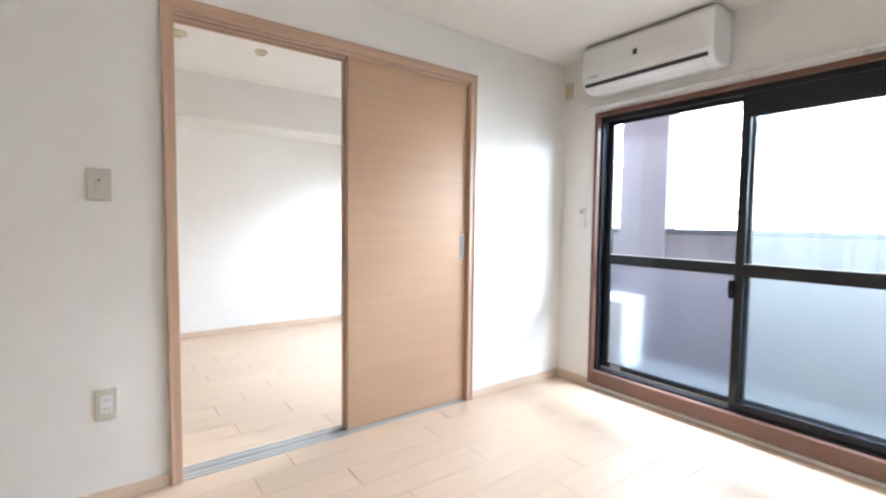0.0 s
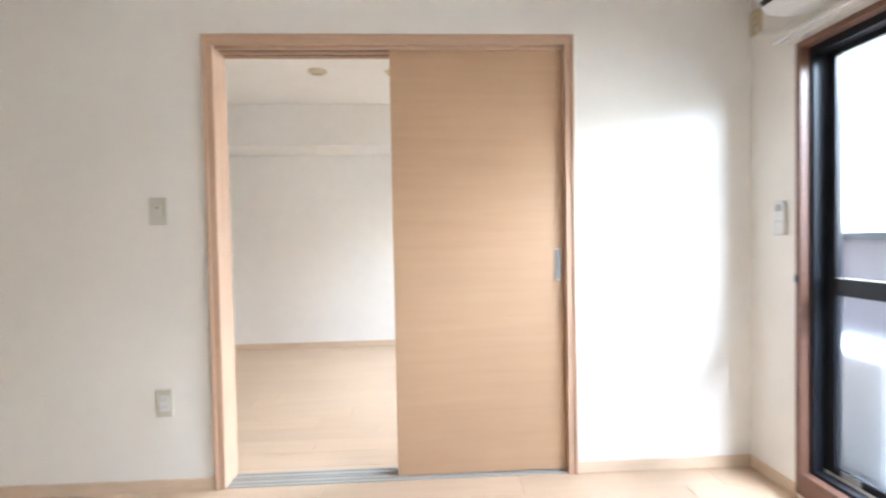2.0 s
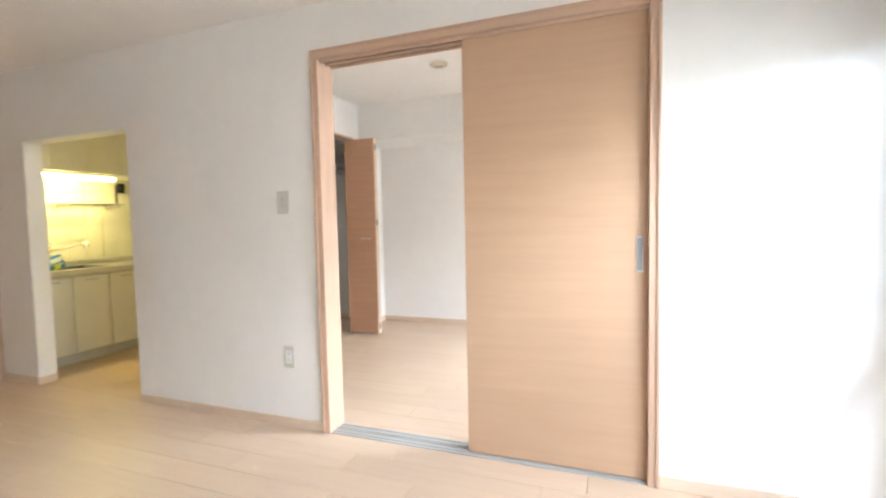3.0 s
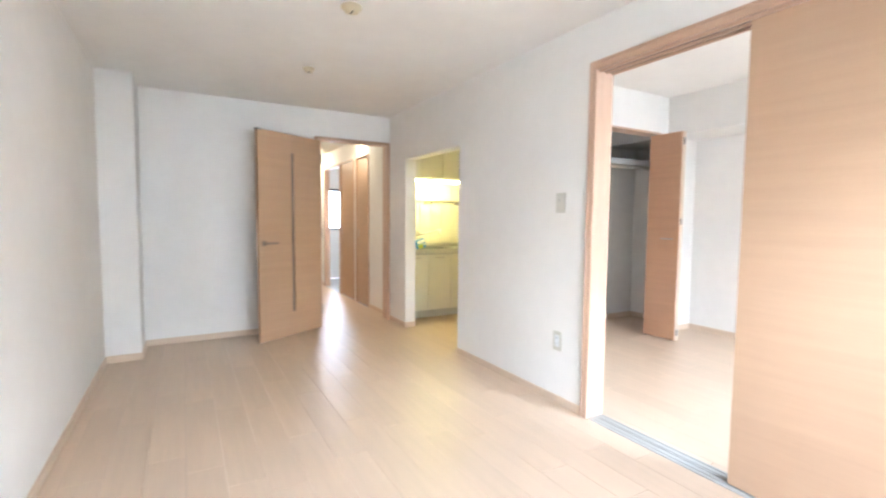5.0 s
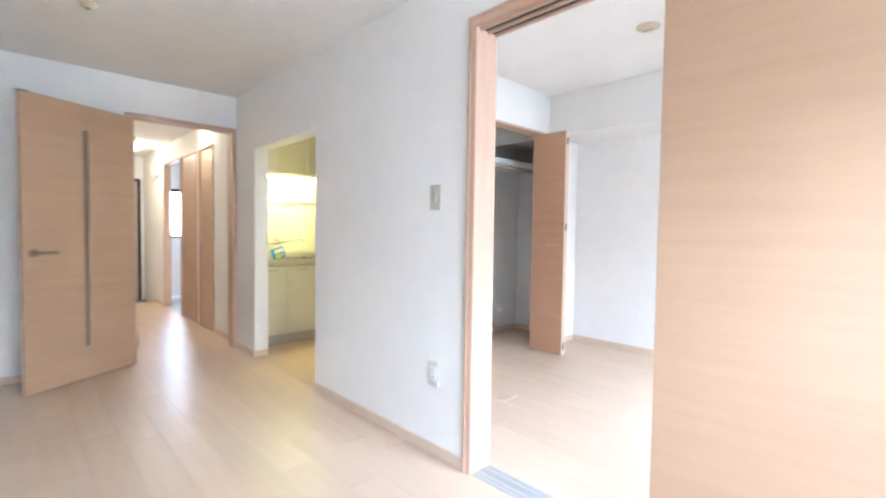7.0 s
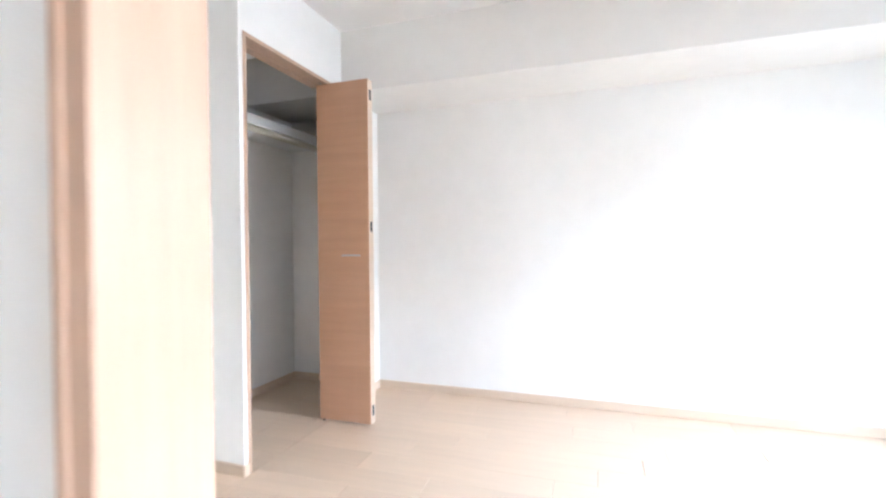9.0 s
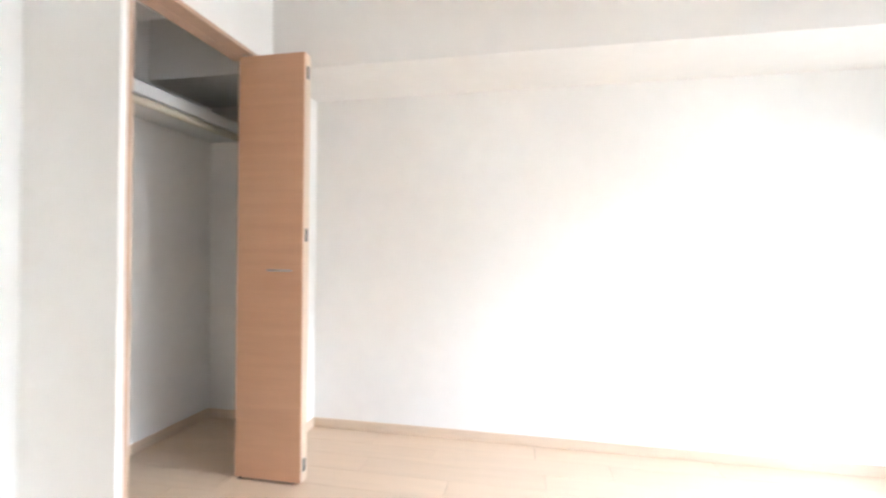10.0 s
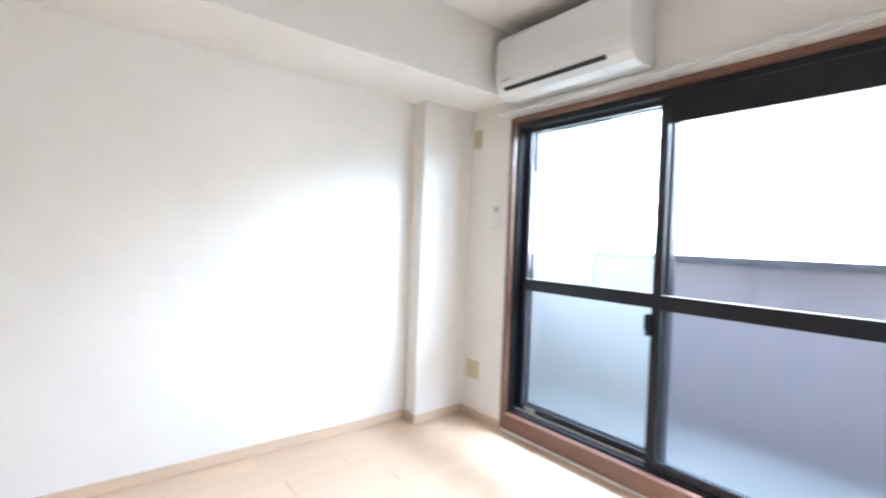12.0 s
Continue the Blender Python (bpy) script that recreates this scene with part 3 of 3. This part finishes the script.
for y in (1.56,):
    rod("rail_hook", (-1.385, y, 1.672), (-1.385, y, 1.70), 0.003, SATIN, shelf)
    bm = bmesh.new()
    bmesh.ops.create_uvsphere(bm, u_segments=10, v_segments=6, radius=0.008, matrix=pose(-1.385, y, 1.666))
    part("knob", bm, SATIN, shelf)

# ---- hall door, open into the living room ----
casing("door_frame_2", 0.0, 0.83, 1.986, -0.012, 0.125, 0.03, pose(XE, -0.835, 0, 0, 0, 90), "beech-veneered frame of the hall doorway")
hall_door = thing("hall_door", pose(XE + 0.03, -0.79, 0.0, 0, 0, -60), "beech-veneered door with a narrow glass slit, standing open", "door")
dw, dh = 0.755, 1.938
SMOKED = material("smoked_strip", (0.27, 0.21, 0.17), 0.2, vary=0.03)
BRONZE = material("bronze_lever", (0.30, 0.225, 0.17), 0.35, metal=0.8)
bm = bmesh.new()
add_box(bm, (0, -0.017, 0.012), (0.342, 0.017, dh), 0.0015)
add_box(bm, (0.383, -0.017, 0.012), (dw, 0.017, dh), 0.0015)
add_box(bm, (0.342, -0.017, 0.012), (0.383, 0.017, 0.24), 0)
add_box(bm, (0.342, -0.017, 1.765), (0.383, 0.017, dh), 0)
part("panel", bm, DOORWOOD, hall_door)
bar("glass_slit", (0.342, -0.006, 0.24), (0.383, 0.006, 1.765), SMOKED, hall_door, 0, "narrow smoked glass strip")
for s in (-1, 1):
    rose = bar("handle_plate", (dw - 0.078, s * 0.019 - 0.003, 0.893), (dw - 0.030, s * 0.019 + 0.003, 0.941), BRONZE, hall_door, 0.002, "bronze lever handle")
    rod("spindle", (dw - 0.055, s * 0.018, 0.917), (dw - 0.055, s * 0.055, 0.917), 0.011, BRONZE, rose)
    bar("lever", (dw - 0.18, min(s * 0.048, s * 0.062), 0.907), (dw - 0.045, max(s * 0.048, s * 0.062), 0.927), BRONZE, rose, 0.005, seg=2)
bar("top_catch", (dw - 0.05, -0.019, dh - 0.012), (dw + 0.002, 0.019, dh + 0.003), DARK_METAL, hall_door, 0.001, "grey metal catch")
for z in (0.2, 1.0, 1.75):
    rod("hinge", (-0.005, 0.019, z - 0.05), (-0.005, 0.019, z + 0.05), 0.006, SATIN, hall_door)

# ---- kitchen ----
KY0, KY1 = PT + 0.012, 1.98
KX = -2.75


def base_unit(y0, y1, doors):
    t = thing("base_cabinet", pose(0, 0, 0), "cream laminate kitchen base cabinet on a recessed plinth", "cabinet", "kitchen base cabinets")
    bar("body", (-3.318, y0, 0.09), (KX - 0.022, y1, 0.755), CREAM, t, 0.001)
    bar("plinth", (-3.3, y0, 0), (KX - 0.06, y1, 0.09), PLINTH, t, 0, "grey recessed plinth")
    bar("finger_groove", (KX - 0.022, y0, 0.737), (KX - 0.016, y1, 0.757), PLINTH, t, 0, "grey finger groove")
    w = (y1 - y0) / doors
    for i in range(doors):
        d = bar("door", (KX - 0.02, y0 + i * w + 0.002, 0.1), (KX, y0 + (i + 1) * w - 0.002, 0.735), CREAM, t, 0.002)
        bar("handle", (KX, y0 + i * w + w / 2 - 0.05, 0.70), (KX + 0.014, y0 + i * w + w / 2 + 0.05, 0.71), SATIN, d, 0.002, "slim metal handle")


PLINTH = material("grey_plinth", (0.52, 0.51, 0.48), 0.5)
base_unit(KY0, 0.72, 2)
base_unit(0.722, 1.02, 1)
base_unit(1.022, 1.975, 3)
top = thing("worktop", pose(0, 0, 0), "stainless steel worktop with an inset sink", "worktop")
bm = bmesh.new()
for a, b in (((-3.318, KY0, 0.758), (KX + 0.012, 0.22, 0.80)), ((-3.318, 0.82, 0.758), (KX + 0.012, 1.975, 0.80)),
             ((-3.318, 0.22, 0.758), (-3.24, 0.82, 0.80)), ((-2.84, 0.22, 0.758), (KX + 0.012, 0.82, 0.80))):
    add_box(bm, a, b, 0.003)
part("slab", bm, STEEL, top)
bm = bmesh.new()
for a, b in (((-3.24, 0.22, 0.62), (-2.84, 0.82, 0.625)), ((-3.244, 0.22, 0.62), (-3.24, 0.82, 0.79)), ((-2.84, 0.22, 0.62), (-2.836, 0.82, 0.79)),
             ((-3.24, 0.216, 0.62), (-2.84, 0.22, 0.79)), ((-3.24, 0.82, 0.62), (-2.84, 0.824, 0.79))):
    add_box(bm, a, b)
part("sink_bowl", bm, STEEL, top)
bar("upstand", (-3.318, KY0, 0.80), (-3.306, 1.975, 0.84), STEEL, top, 0.002)

tap = thing("kitchen_tap", pose(-3.3, 0.50, 0.95), "chrome wall-mounted kitchen tap with a long swivel spout", "tap")
rod("body", (0, -0.06, 0), (0, 0.06, 0), 0.02, SATIN, tap)
rod("stem", (0, 0, 0), (0.06, 0, 0), 0.016, SATIN, tap)
rod("spout", (0.05, 0.0, -0.01), (0.20, 0.26, 0.055), 0.012, SATIN, tap)
rod("nozzle", (0.20, 0.26, 0.075), (0.20, 0.26, 0.015), 0.020, PLASTIC, tap, "white spray nozzle")
for y in (-0.06, 0.06):
    rod("knob", (0, y, 0), (0.045, y, 0.05), 0.014, SATIN, tap)
rod("lever", (0.04, 0.0, 0.01), (0.08, 0.03, 0.075), 0.006, SATIN, tap)

packet = thing("sponge_packet", pose(-2.92, 0.42, 0.801, 12, -10, 20), "blue and yellow sponge packet leaning on the sink", "sponge")
wrapper = bar("wrapper", (-0.016, -0.075, 0.0), (0.016, 0.075, 0.115), BLUE, packet, 0.010, seg=2)
bar("paper_band", (0.0155, -0.06, 0.062), (0.0175, 0.06, 0.098), PLASTIC, wrapper, 0, "pale printed band")
for k in range(3):
    bar("print_bar", (0.0172, -0.05 + 0.037 * k, 0.03), (0.0182, -0.025 + 0.037 * k, 0.048), PLASTIC, wrapper, 0)
bar("sponge", (0.018, -0.068, 0.006), (0.034, 0.005, 0.05), LIME, packet, 0.004)

back = structure("backsplash", [((-3.32, KY0, 0.84), (-3.315, 1.98, 1.66))], GROUT, "cream tiled kitchen backsplash")
tile_bm = bmesh.new()
add_box(tile_bm, (0, 0.0015, 0.0015), (0.006, 0.1485, 0.1485), 0.001)
tile_me = mesh_of("tile", tile_bm, TILE)
for i in range(12):
    for j in range(5):
        o = new("tile", tile_me)
        o.parent = back
        o.location = (-3.315, KY0 + 0.004 + 0.1535 * i, 0.862 + 0.155 * j)


def wall_unit(y0, y1):
    t = thing("wall_cabinet", pose(0, 0, 0), "cream laminate kitchen wall cabinet", "cabinet", "kitchen wall cabinets")
    bar("body", (-3.318, y0, 1.64), (-2.97, y1, 2.198), CREAM, t, 0.001)
    w = (y1 - y0) / 2
    for i in range(2):
        bar("door", (-2.97, y0 + i * w + 0.002, 1.645), (-2.95, y0 + (i + 1) * w - 0.002, 2.195), CREAM, t, 0.002)


wall_unit(KY0, 0.72)
wall_unit(0.722, 1.32)
wall_unit(1.322, 1.975)
lamp = thing("kitchen_lamp", pose(0, 0, 0), "lit fluorescent strip under the wall cabinets", "lamp")
bar("housing", (-3.10, 0.14, 1.615), (-2.985, 1.0, 1.64), PLASTIC, lamp, 0.003)
bar("diffuser", (-3.085, 0.15, 1.590), (-2.985, 0.99, 1.615), TUBE, lamp, 0.008, "glowing diffuser", seg=2)
rack = thing("dish_rail", pose(0, 0, 0), "thin steel shelf rail on the backsplash", "rail")
for x, z in ((-3.29, 1.37), (-3.2, 1.375), (-3.12, 1.375)):
    rod("bar", (x, KY0 + 0.01, z), (x, 1.15, z), 0.006, SATIN, rack)
for y in (0.2, 0.65, 1.1):
    bar("bracket", (-3.309, y - 0.004, 1.335), (-3.11, y + 0.004, 1.375), SATIN, rack, 0.001)
    bar("upright", (-3.309, y - 0.008, 1.33), (-3.301, y + 0.008, 1.4), SATIN, rack, 0.001)
bar("hanger", (-3.2, 1.12, 1.37), (-3.19, 1.14, 1.57), DARK, rack, 0.001)
fan = thing("extractor_switch", pose(-3.3, 1.24, 1.55), "small black control on the kitchen backsplash", "switch")
bar("body", (-0.008, -0.035, -0.05), (0.03, 0.035, 0.05), BLACK, fan, 0.006, seg=2)
rod("knob", (0.03, 0, 0), (0.05, 0, 0), 0.016, BLACK, fan)

# ---- hall ----
def flush_door(name, x0, x1, label):
    casing("door_frame", 0, x1 - x0, 1.965, -0.008, 0.07, 0.02, pose(x0, 0.04, 0), "thin beech door lining in the hall")
    t = thing(name, pose(x0, 0.045, 0), label, "door", "hall doors")
    bar("panel", (0.022, 0.002, 0.008), (x1 - x0 - 0.022, 0.035, 1.942), DOORWOOD, t, 0.002)
    bar("pull", (0.05, -0.003, 0.9), (0.07, 0.004, 1.0), SATIN, t, 0.002)


flush_door("storage_door", -4.145, -3.655, "closed beech-veneered storage door in the hall")
flush_door("washroom_door", -4.88, -4.235, "closed beech-veneered door beside the washroom opening")
casing("door_frame_3", 0, 0.88, 1.965, -0.008, 0.078, 0.025, pose(-5.76, 0.04, 0), "beech lining of the washroom opening")
# unseen slab added outside to block sun from the washroom window
structure("corridor_soffit", [((-8.3, -3.0, 2.38), (-6.81, 3.0, 2.55))], CONCRETE, "unseen concrete slab added to keep sun out of the washroom")
structure("corridor_floor", [((-8.3, -3.0, -0.3), (-7.21, 3.0, -0.08))], CONCRETE, "concrete outside corridor floor")
ent = thing("entrance_door", pose(-7.1, -0.84, 0, 0, 0, 90), "beige-brown painted steel entrance door in a dark frame", "door")
bar("panel", (0.04, -0.005, -0.058), (0.80, 0.035, 1.81), STEELDOOR, ent, 0.003)
for a, b in (((0, -0.015, -0.059), (0.04, 0.05, 1.85)), ((0.80, -0.015, -0.059), (0.84, 0.05, 1.85)), ((0.04, -0.015, 1.81), (0.80, 0.05, 1.85))):
    bar("frame", a, b, BLACK, ent, 0.002)
rod("lever", (0.12, -0.05, 0.95), (0.22, -0.05, 0.95), 0.01, SATIN, ent)
rod("spindle", (0.12, -0.05, 0.95), (0.12, 0, 0.95), 0.01, SATIN, ent)
box_ = thing("breaker_box", pose(-6.1, 0.04, 1.9), "white breaker box high on the hall wall", "breaker box")
bar("case", (-0.1, -0.07, -0.08), (0.1, 0, 0.08), IVORY, box_, 0.01, seg=2)
bar("cover", (-0.07, -0.076, -0.05), (0.07, -0.069, 0.05), IVORY, box_, 0.004)


def hall_lamp(x, y, r, h):
    t = thing("hall_ceiling_lamp", pose(x, y, HH), "round lit ceiling lamp in the hall", "ceiling lamp", "hall ceiling lamps")
    bm = bmesh.new()
    add_lathe(bm, [(r * 0.9, 0), (r * 0.95, -h * 0.25)])
    part("base", bm, PLASTIC, t, smooth=True)
    bm = bmesh.new()
    add_lathe(bm, [(r, -h * 0.25), (r * 1.02, -h * 0.5), (r * 0.85, -h * 0.85), (r * 0.4, -h)])
    part("shade", bm, HALLGLOW, t, "glowing white shade", True)


hall_lamp(-5.75, -0.36, 0.15, 0.09)
hall_lamp(-3.9, -0.1, 0.09, 0.05)
ww = thing("window_3", pose(-6.7, 0.22, 0.93, 0, 0, 90), "small dark-framed washroom window", "window", kind="structure")
for a, b in (((0, -0.01, 0), (0.03, 0.06, 0.77)), ((0.70, -0.01, 0), (0.73, 0.06, 0.77)), ((0.03, -0.01, 0), (0.70, 0.06, 0.035)), ((0.03, -0.01, 0.72), (0.70, 0.06, 0.77))):
    bar("window_frame", a, b, BLACK, ww, 0.002)
wp = bar("pane", (0.03, 0.03, 0.035), (0.70, 0.035, 0.72), CLEAR, ww, 0)
wp.visible_shadow = False

# ---- outside ----
# unseen dark face added outside, soaking up light that would reach the parapet
structure("wall_window_outside", [
    ((wx, BW, -0.03), (wx + 0.02, 2.85, 2.36)), ((wx, BW - WIN_W, WIN_T + 0.02), (wx + 0.02, BW, 2.36)), ((wx, LW, -0.03), (wx + 0.02, BW - WIN_W, 2.36)),
    ((wx, LW - WIN_W, WIN_T + 0.02), (wx + 0.02, LW, 2.36)), ((wx, -4.12, -0.03), (wx + 0.02, LW - WIN_W, 2.36))], ABSORBER, "unseen dark brown outer face added to cut light bounced onto the parapet")
structure("balcony_floor", [((wx, -4.2, -0.2), (3.6, 3.0, -0.03))], BALCONY, "grey balcony floor")
structure("balcony_parapet", [((3.6, -4.2, -0.2), (3.74, 3.0, 1.055))], CONCRETE, "painted concrete balcony parapet")
structure("balcony_coping", [((3.585, -4.12, 1.055), (3.755, -0.21, 1.10)), ((3.585, 0.21, 1.055), (3.755, 2.317, 1.10))], CAP, "dark metal coping on the parapet")
structure("balcony_pillar_1", [((3.57, -0.21, -0.03), (3.75, 0.21, 2.36))], CONCRETE, "painted concrete balcony pillar")
structure("balcony_pillar_2", [((3.57, 2.317, -0.03), (3.75, 2.72, 2.36))], CONCRETE, "painted concrete balcony pillar")
structure("balcony_end", [((wx, 2.85, -0.2), (3.75, 2.97, 0.92)), ((wx, 2.85, 1.78), (3.75, 2.97, 2.36))], CONCRETE, "painted concrete end wall of the balcony with an opening")
structure("balcony_soffit", [((wx, -4.2, 2.36), (3.9, 3.0, 2.55))], CONCRETE, "painted concrete slab over the balcony")
structure("balcony_divider", [((wx, -4.2, -0.2), (3.6, -4.12, 2.36))], CONCRETE, "painted concrete end of the balcony")

cond = thing("outdoor_unit", pose(3.0, 0.0, -0.03), "white outdoor air conditioning unit on the balcony", "outdoor unit")
bar("case", (-0.14, -0.3, 0.05), (0.14, 0.3, 0.6), PLASTIC, cond, 0.02, seg=2)
# shade on the white case, put in as a grey plate
bar("shade_panel", (-0.146, -0.02, 0.08), (-0.138, 0.28, 0.53), UNITSHADE, cond, 0.004, "grey plate painting the shaded part of the unit")
for y in (-0.22, 0.22):
    bar("foot", (-0.16, y - 0.03, 0), (0.16, y + 0.03, 0.05), RUBBER, cond, 0.004)
for r in (0.06, 0.11, 0.16, 0.2):
    bm = bmesh.new()
    rings = [[bm.verts.new((0.145 + 0.004 * math.cos(q), -0.06 + (r + 0.004 * math.sin(q)) * math.cos(a), 0.32 + (r + 0.004 * math.sin(q)) * math.sin(a)))
              for q in (0, 1.57, 3.14, 4.71)] for a in [2 * math.pi * i / 28 for i in range(28)]]
    for i in range(28):
        for j in range(4):
            bm.faces.new((rings[i][j], rings[(i + 1) % 28][j], rings[(i + 1) % 28][(j + 1) % 4], rings[i][(j + 1) % 4]))
    part("grille_ring", bm, PLASTIC, cond)

structure("ground", [((-3000, -3000, -12.5), (3000, 3000, -12.0))], GROUND, "grey town ground far below")
far = thing("apartment_building", pose(58, 0, -12), "pale multi-storey apartment building across the street", "building")
bar("wall", (0, -50, 0), (12, 50, 39), FACADE, far, 0)
bar("roof", (-0.4, -50.4, 39), (12.4, 50.4, 39.6), FACADE, far, 0.05)
wb = bmesh.new()
add_box(wb, (-0.02, -0.75, 0), (0.06, 0.75, 1.3))
wm = mesh_of("window", wb, FARPANE)
lb = bmesh.new()
add_box(lb, (-0.9, -2.1, 0), (0, 2.1, 1.05), 0.02)
lm = mesh_of("balcony", lb, FACADE)
for f in range(2, 12):
    for k in range(18):
        y = -42.5 + 5 * k
        o = new("window", wm)
        o.parent, o.location = far, (0, y, 3 * f + 1.0)
        if f < 11 and k % 2 == 0:
            o = new("balcony", lm)
            o.parent, o.location = far, (0, y + 2.4, 3 * f)


# ---- floors, board by board ----
STAGGER = (0.68, 0.80, 0.35, 0.667, 0.30, 0.48)   # end joints of successive rows


def boards(name, rects, label, mat=PLANK, w=0.157, length=0.895, top=0.0):
    base = structure(name, [((x0, y0, top - 0.11), (x1, y1, top - 0.0125)) for x0, x1, y0, y1 in rects], SUBFLOOR, label)
    shared = {}
    rnd = random.Random(len(name))
    for x0, x1, y0, y1 in rects:
        row = math.floor((y0 - 0.008) / w)
        while row * w + 0.008 < y1 - 0.004:
            a, b = max(y0, row * w + 0.008), min(y1, (row + 1) * w + 0.008)
            start = (math.floor(x0 / length) - 1) * length + STAGGER[row % 6]
            while start < x1 - 0.004:
                c, d = max(x0, start), min(x1, start + length)
                if d - c > 0.01 and b - a > 0.006:
                    key = (round(d - c, 3), round(b - a, 3))
                    if key not in shared:
                        bm = bmesh.new()
                        lx, ly, g = key[0] - 0.002, key[1] - 0.0009, 0.0007
                        lo = [bm.verts.new((x, y, -0.012)) for x, y in ((0, 0), (lx, 0), (lx, ly), (0, ly))]
                        md = [bm.verts.new((x, y, -g)) for x, y in ((0, 0), (lx, 0), (lx, ly), (0, ly))]
                        hi = [bm.verts.new((x, y, 0)) for x, y in ((g, g), (lx - g, g), (lx - g, ly - g), (g, ly - g))]
                        for p, q in ((lo, md), (md, hi)):
                            for i in range(4):
                                bm.faces.new((p[i], p[(i + 1) % 4], q[(i + 1) % 4], q[i]))
                        bm.faces.new(hi)
                        shared[key] = mesh_of("plank", bm, mat)
                    o = new("plank", shared[key])
                    o.parent = base
                    o.location = (c, a, top - rnd.random() * 0.0003)
                start += length
            row += 1
    return base


boards("floor_living", [(XE, XW, YS, 0.0)], "pale maple plank floor of the living room")
boards("floor_bedroom", [(XC, XW, PT, YF), (XB, XC, PT, YC), (-1.77, XC, 1.375, YF)], "pale maple plank floor of the bedroom")
boards("floor_kitchen", [(-3.32, XB - 0.06, PT, 2.0), (-2.467, -1.41, 0.0, PT)], "pale maple plank floor of the kitchen")
boards("floor_hall", [(-6.35, XE, -0.92, 0.04)], "pale maple plank floor of the hall")
structure("floor_washroom", [((-6.7, 0.04, -0.11), (-4.9, 1.7, -0.002))], VINYL, "grey vinyl washroom floor")
structure("floor_entrance", [((-7.2, -0.92, -0.15), (-6.37, 0.04, -0.06))], STONE, "dark tiled entrance floor")
structure("trim_entrance_step", [((-6.37, -0.92, -0.15), (-6.35, 0.04, 0.002))], TRIM_H, "beech edge of the entrance step")
structure("floor_doorway", [((0.0, 0.0, -0.11), (1.657, PT, -0.0105))], SUBFLOOR, "floor under the sliding doors")
structure("floor_slab", [((-7.2, -2.7, -0.3), (2.66, 3.0, -0.155))], CONCRETE, "concrete floor slab")
structure("roof_slab", [((-7.2, -2.7, TOP), (2.66, 3.0, TOP + 0.1))], CONCRETE, "concrete slab above the rooms")
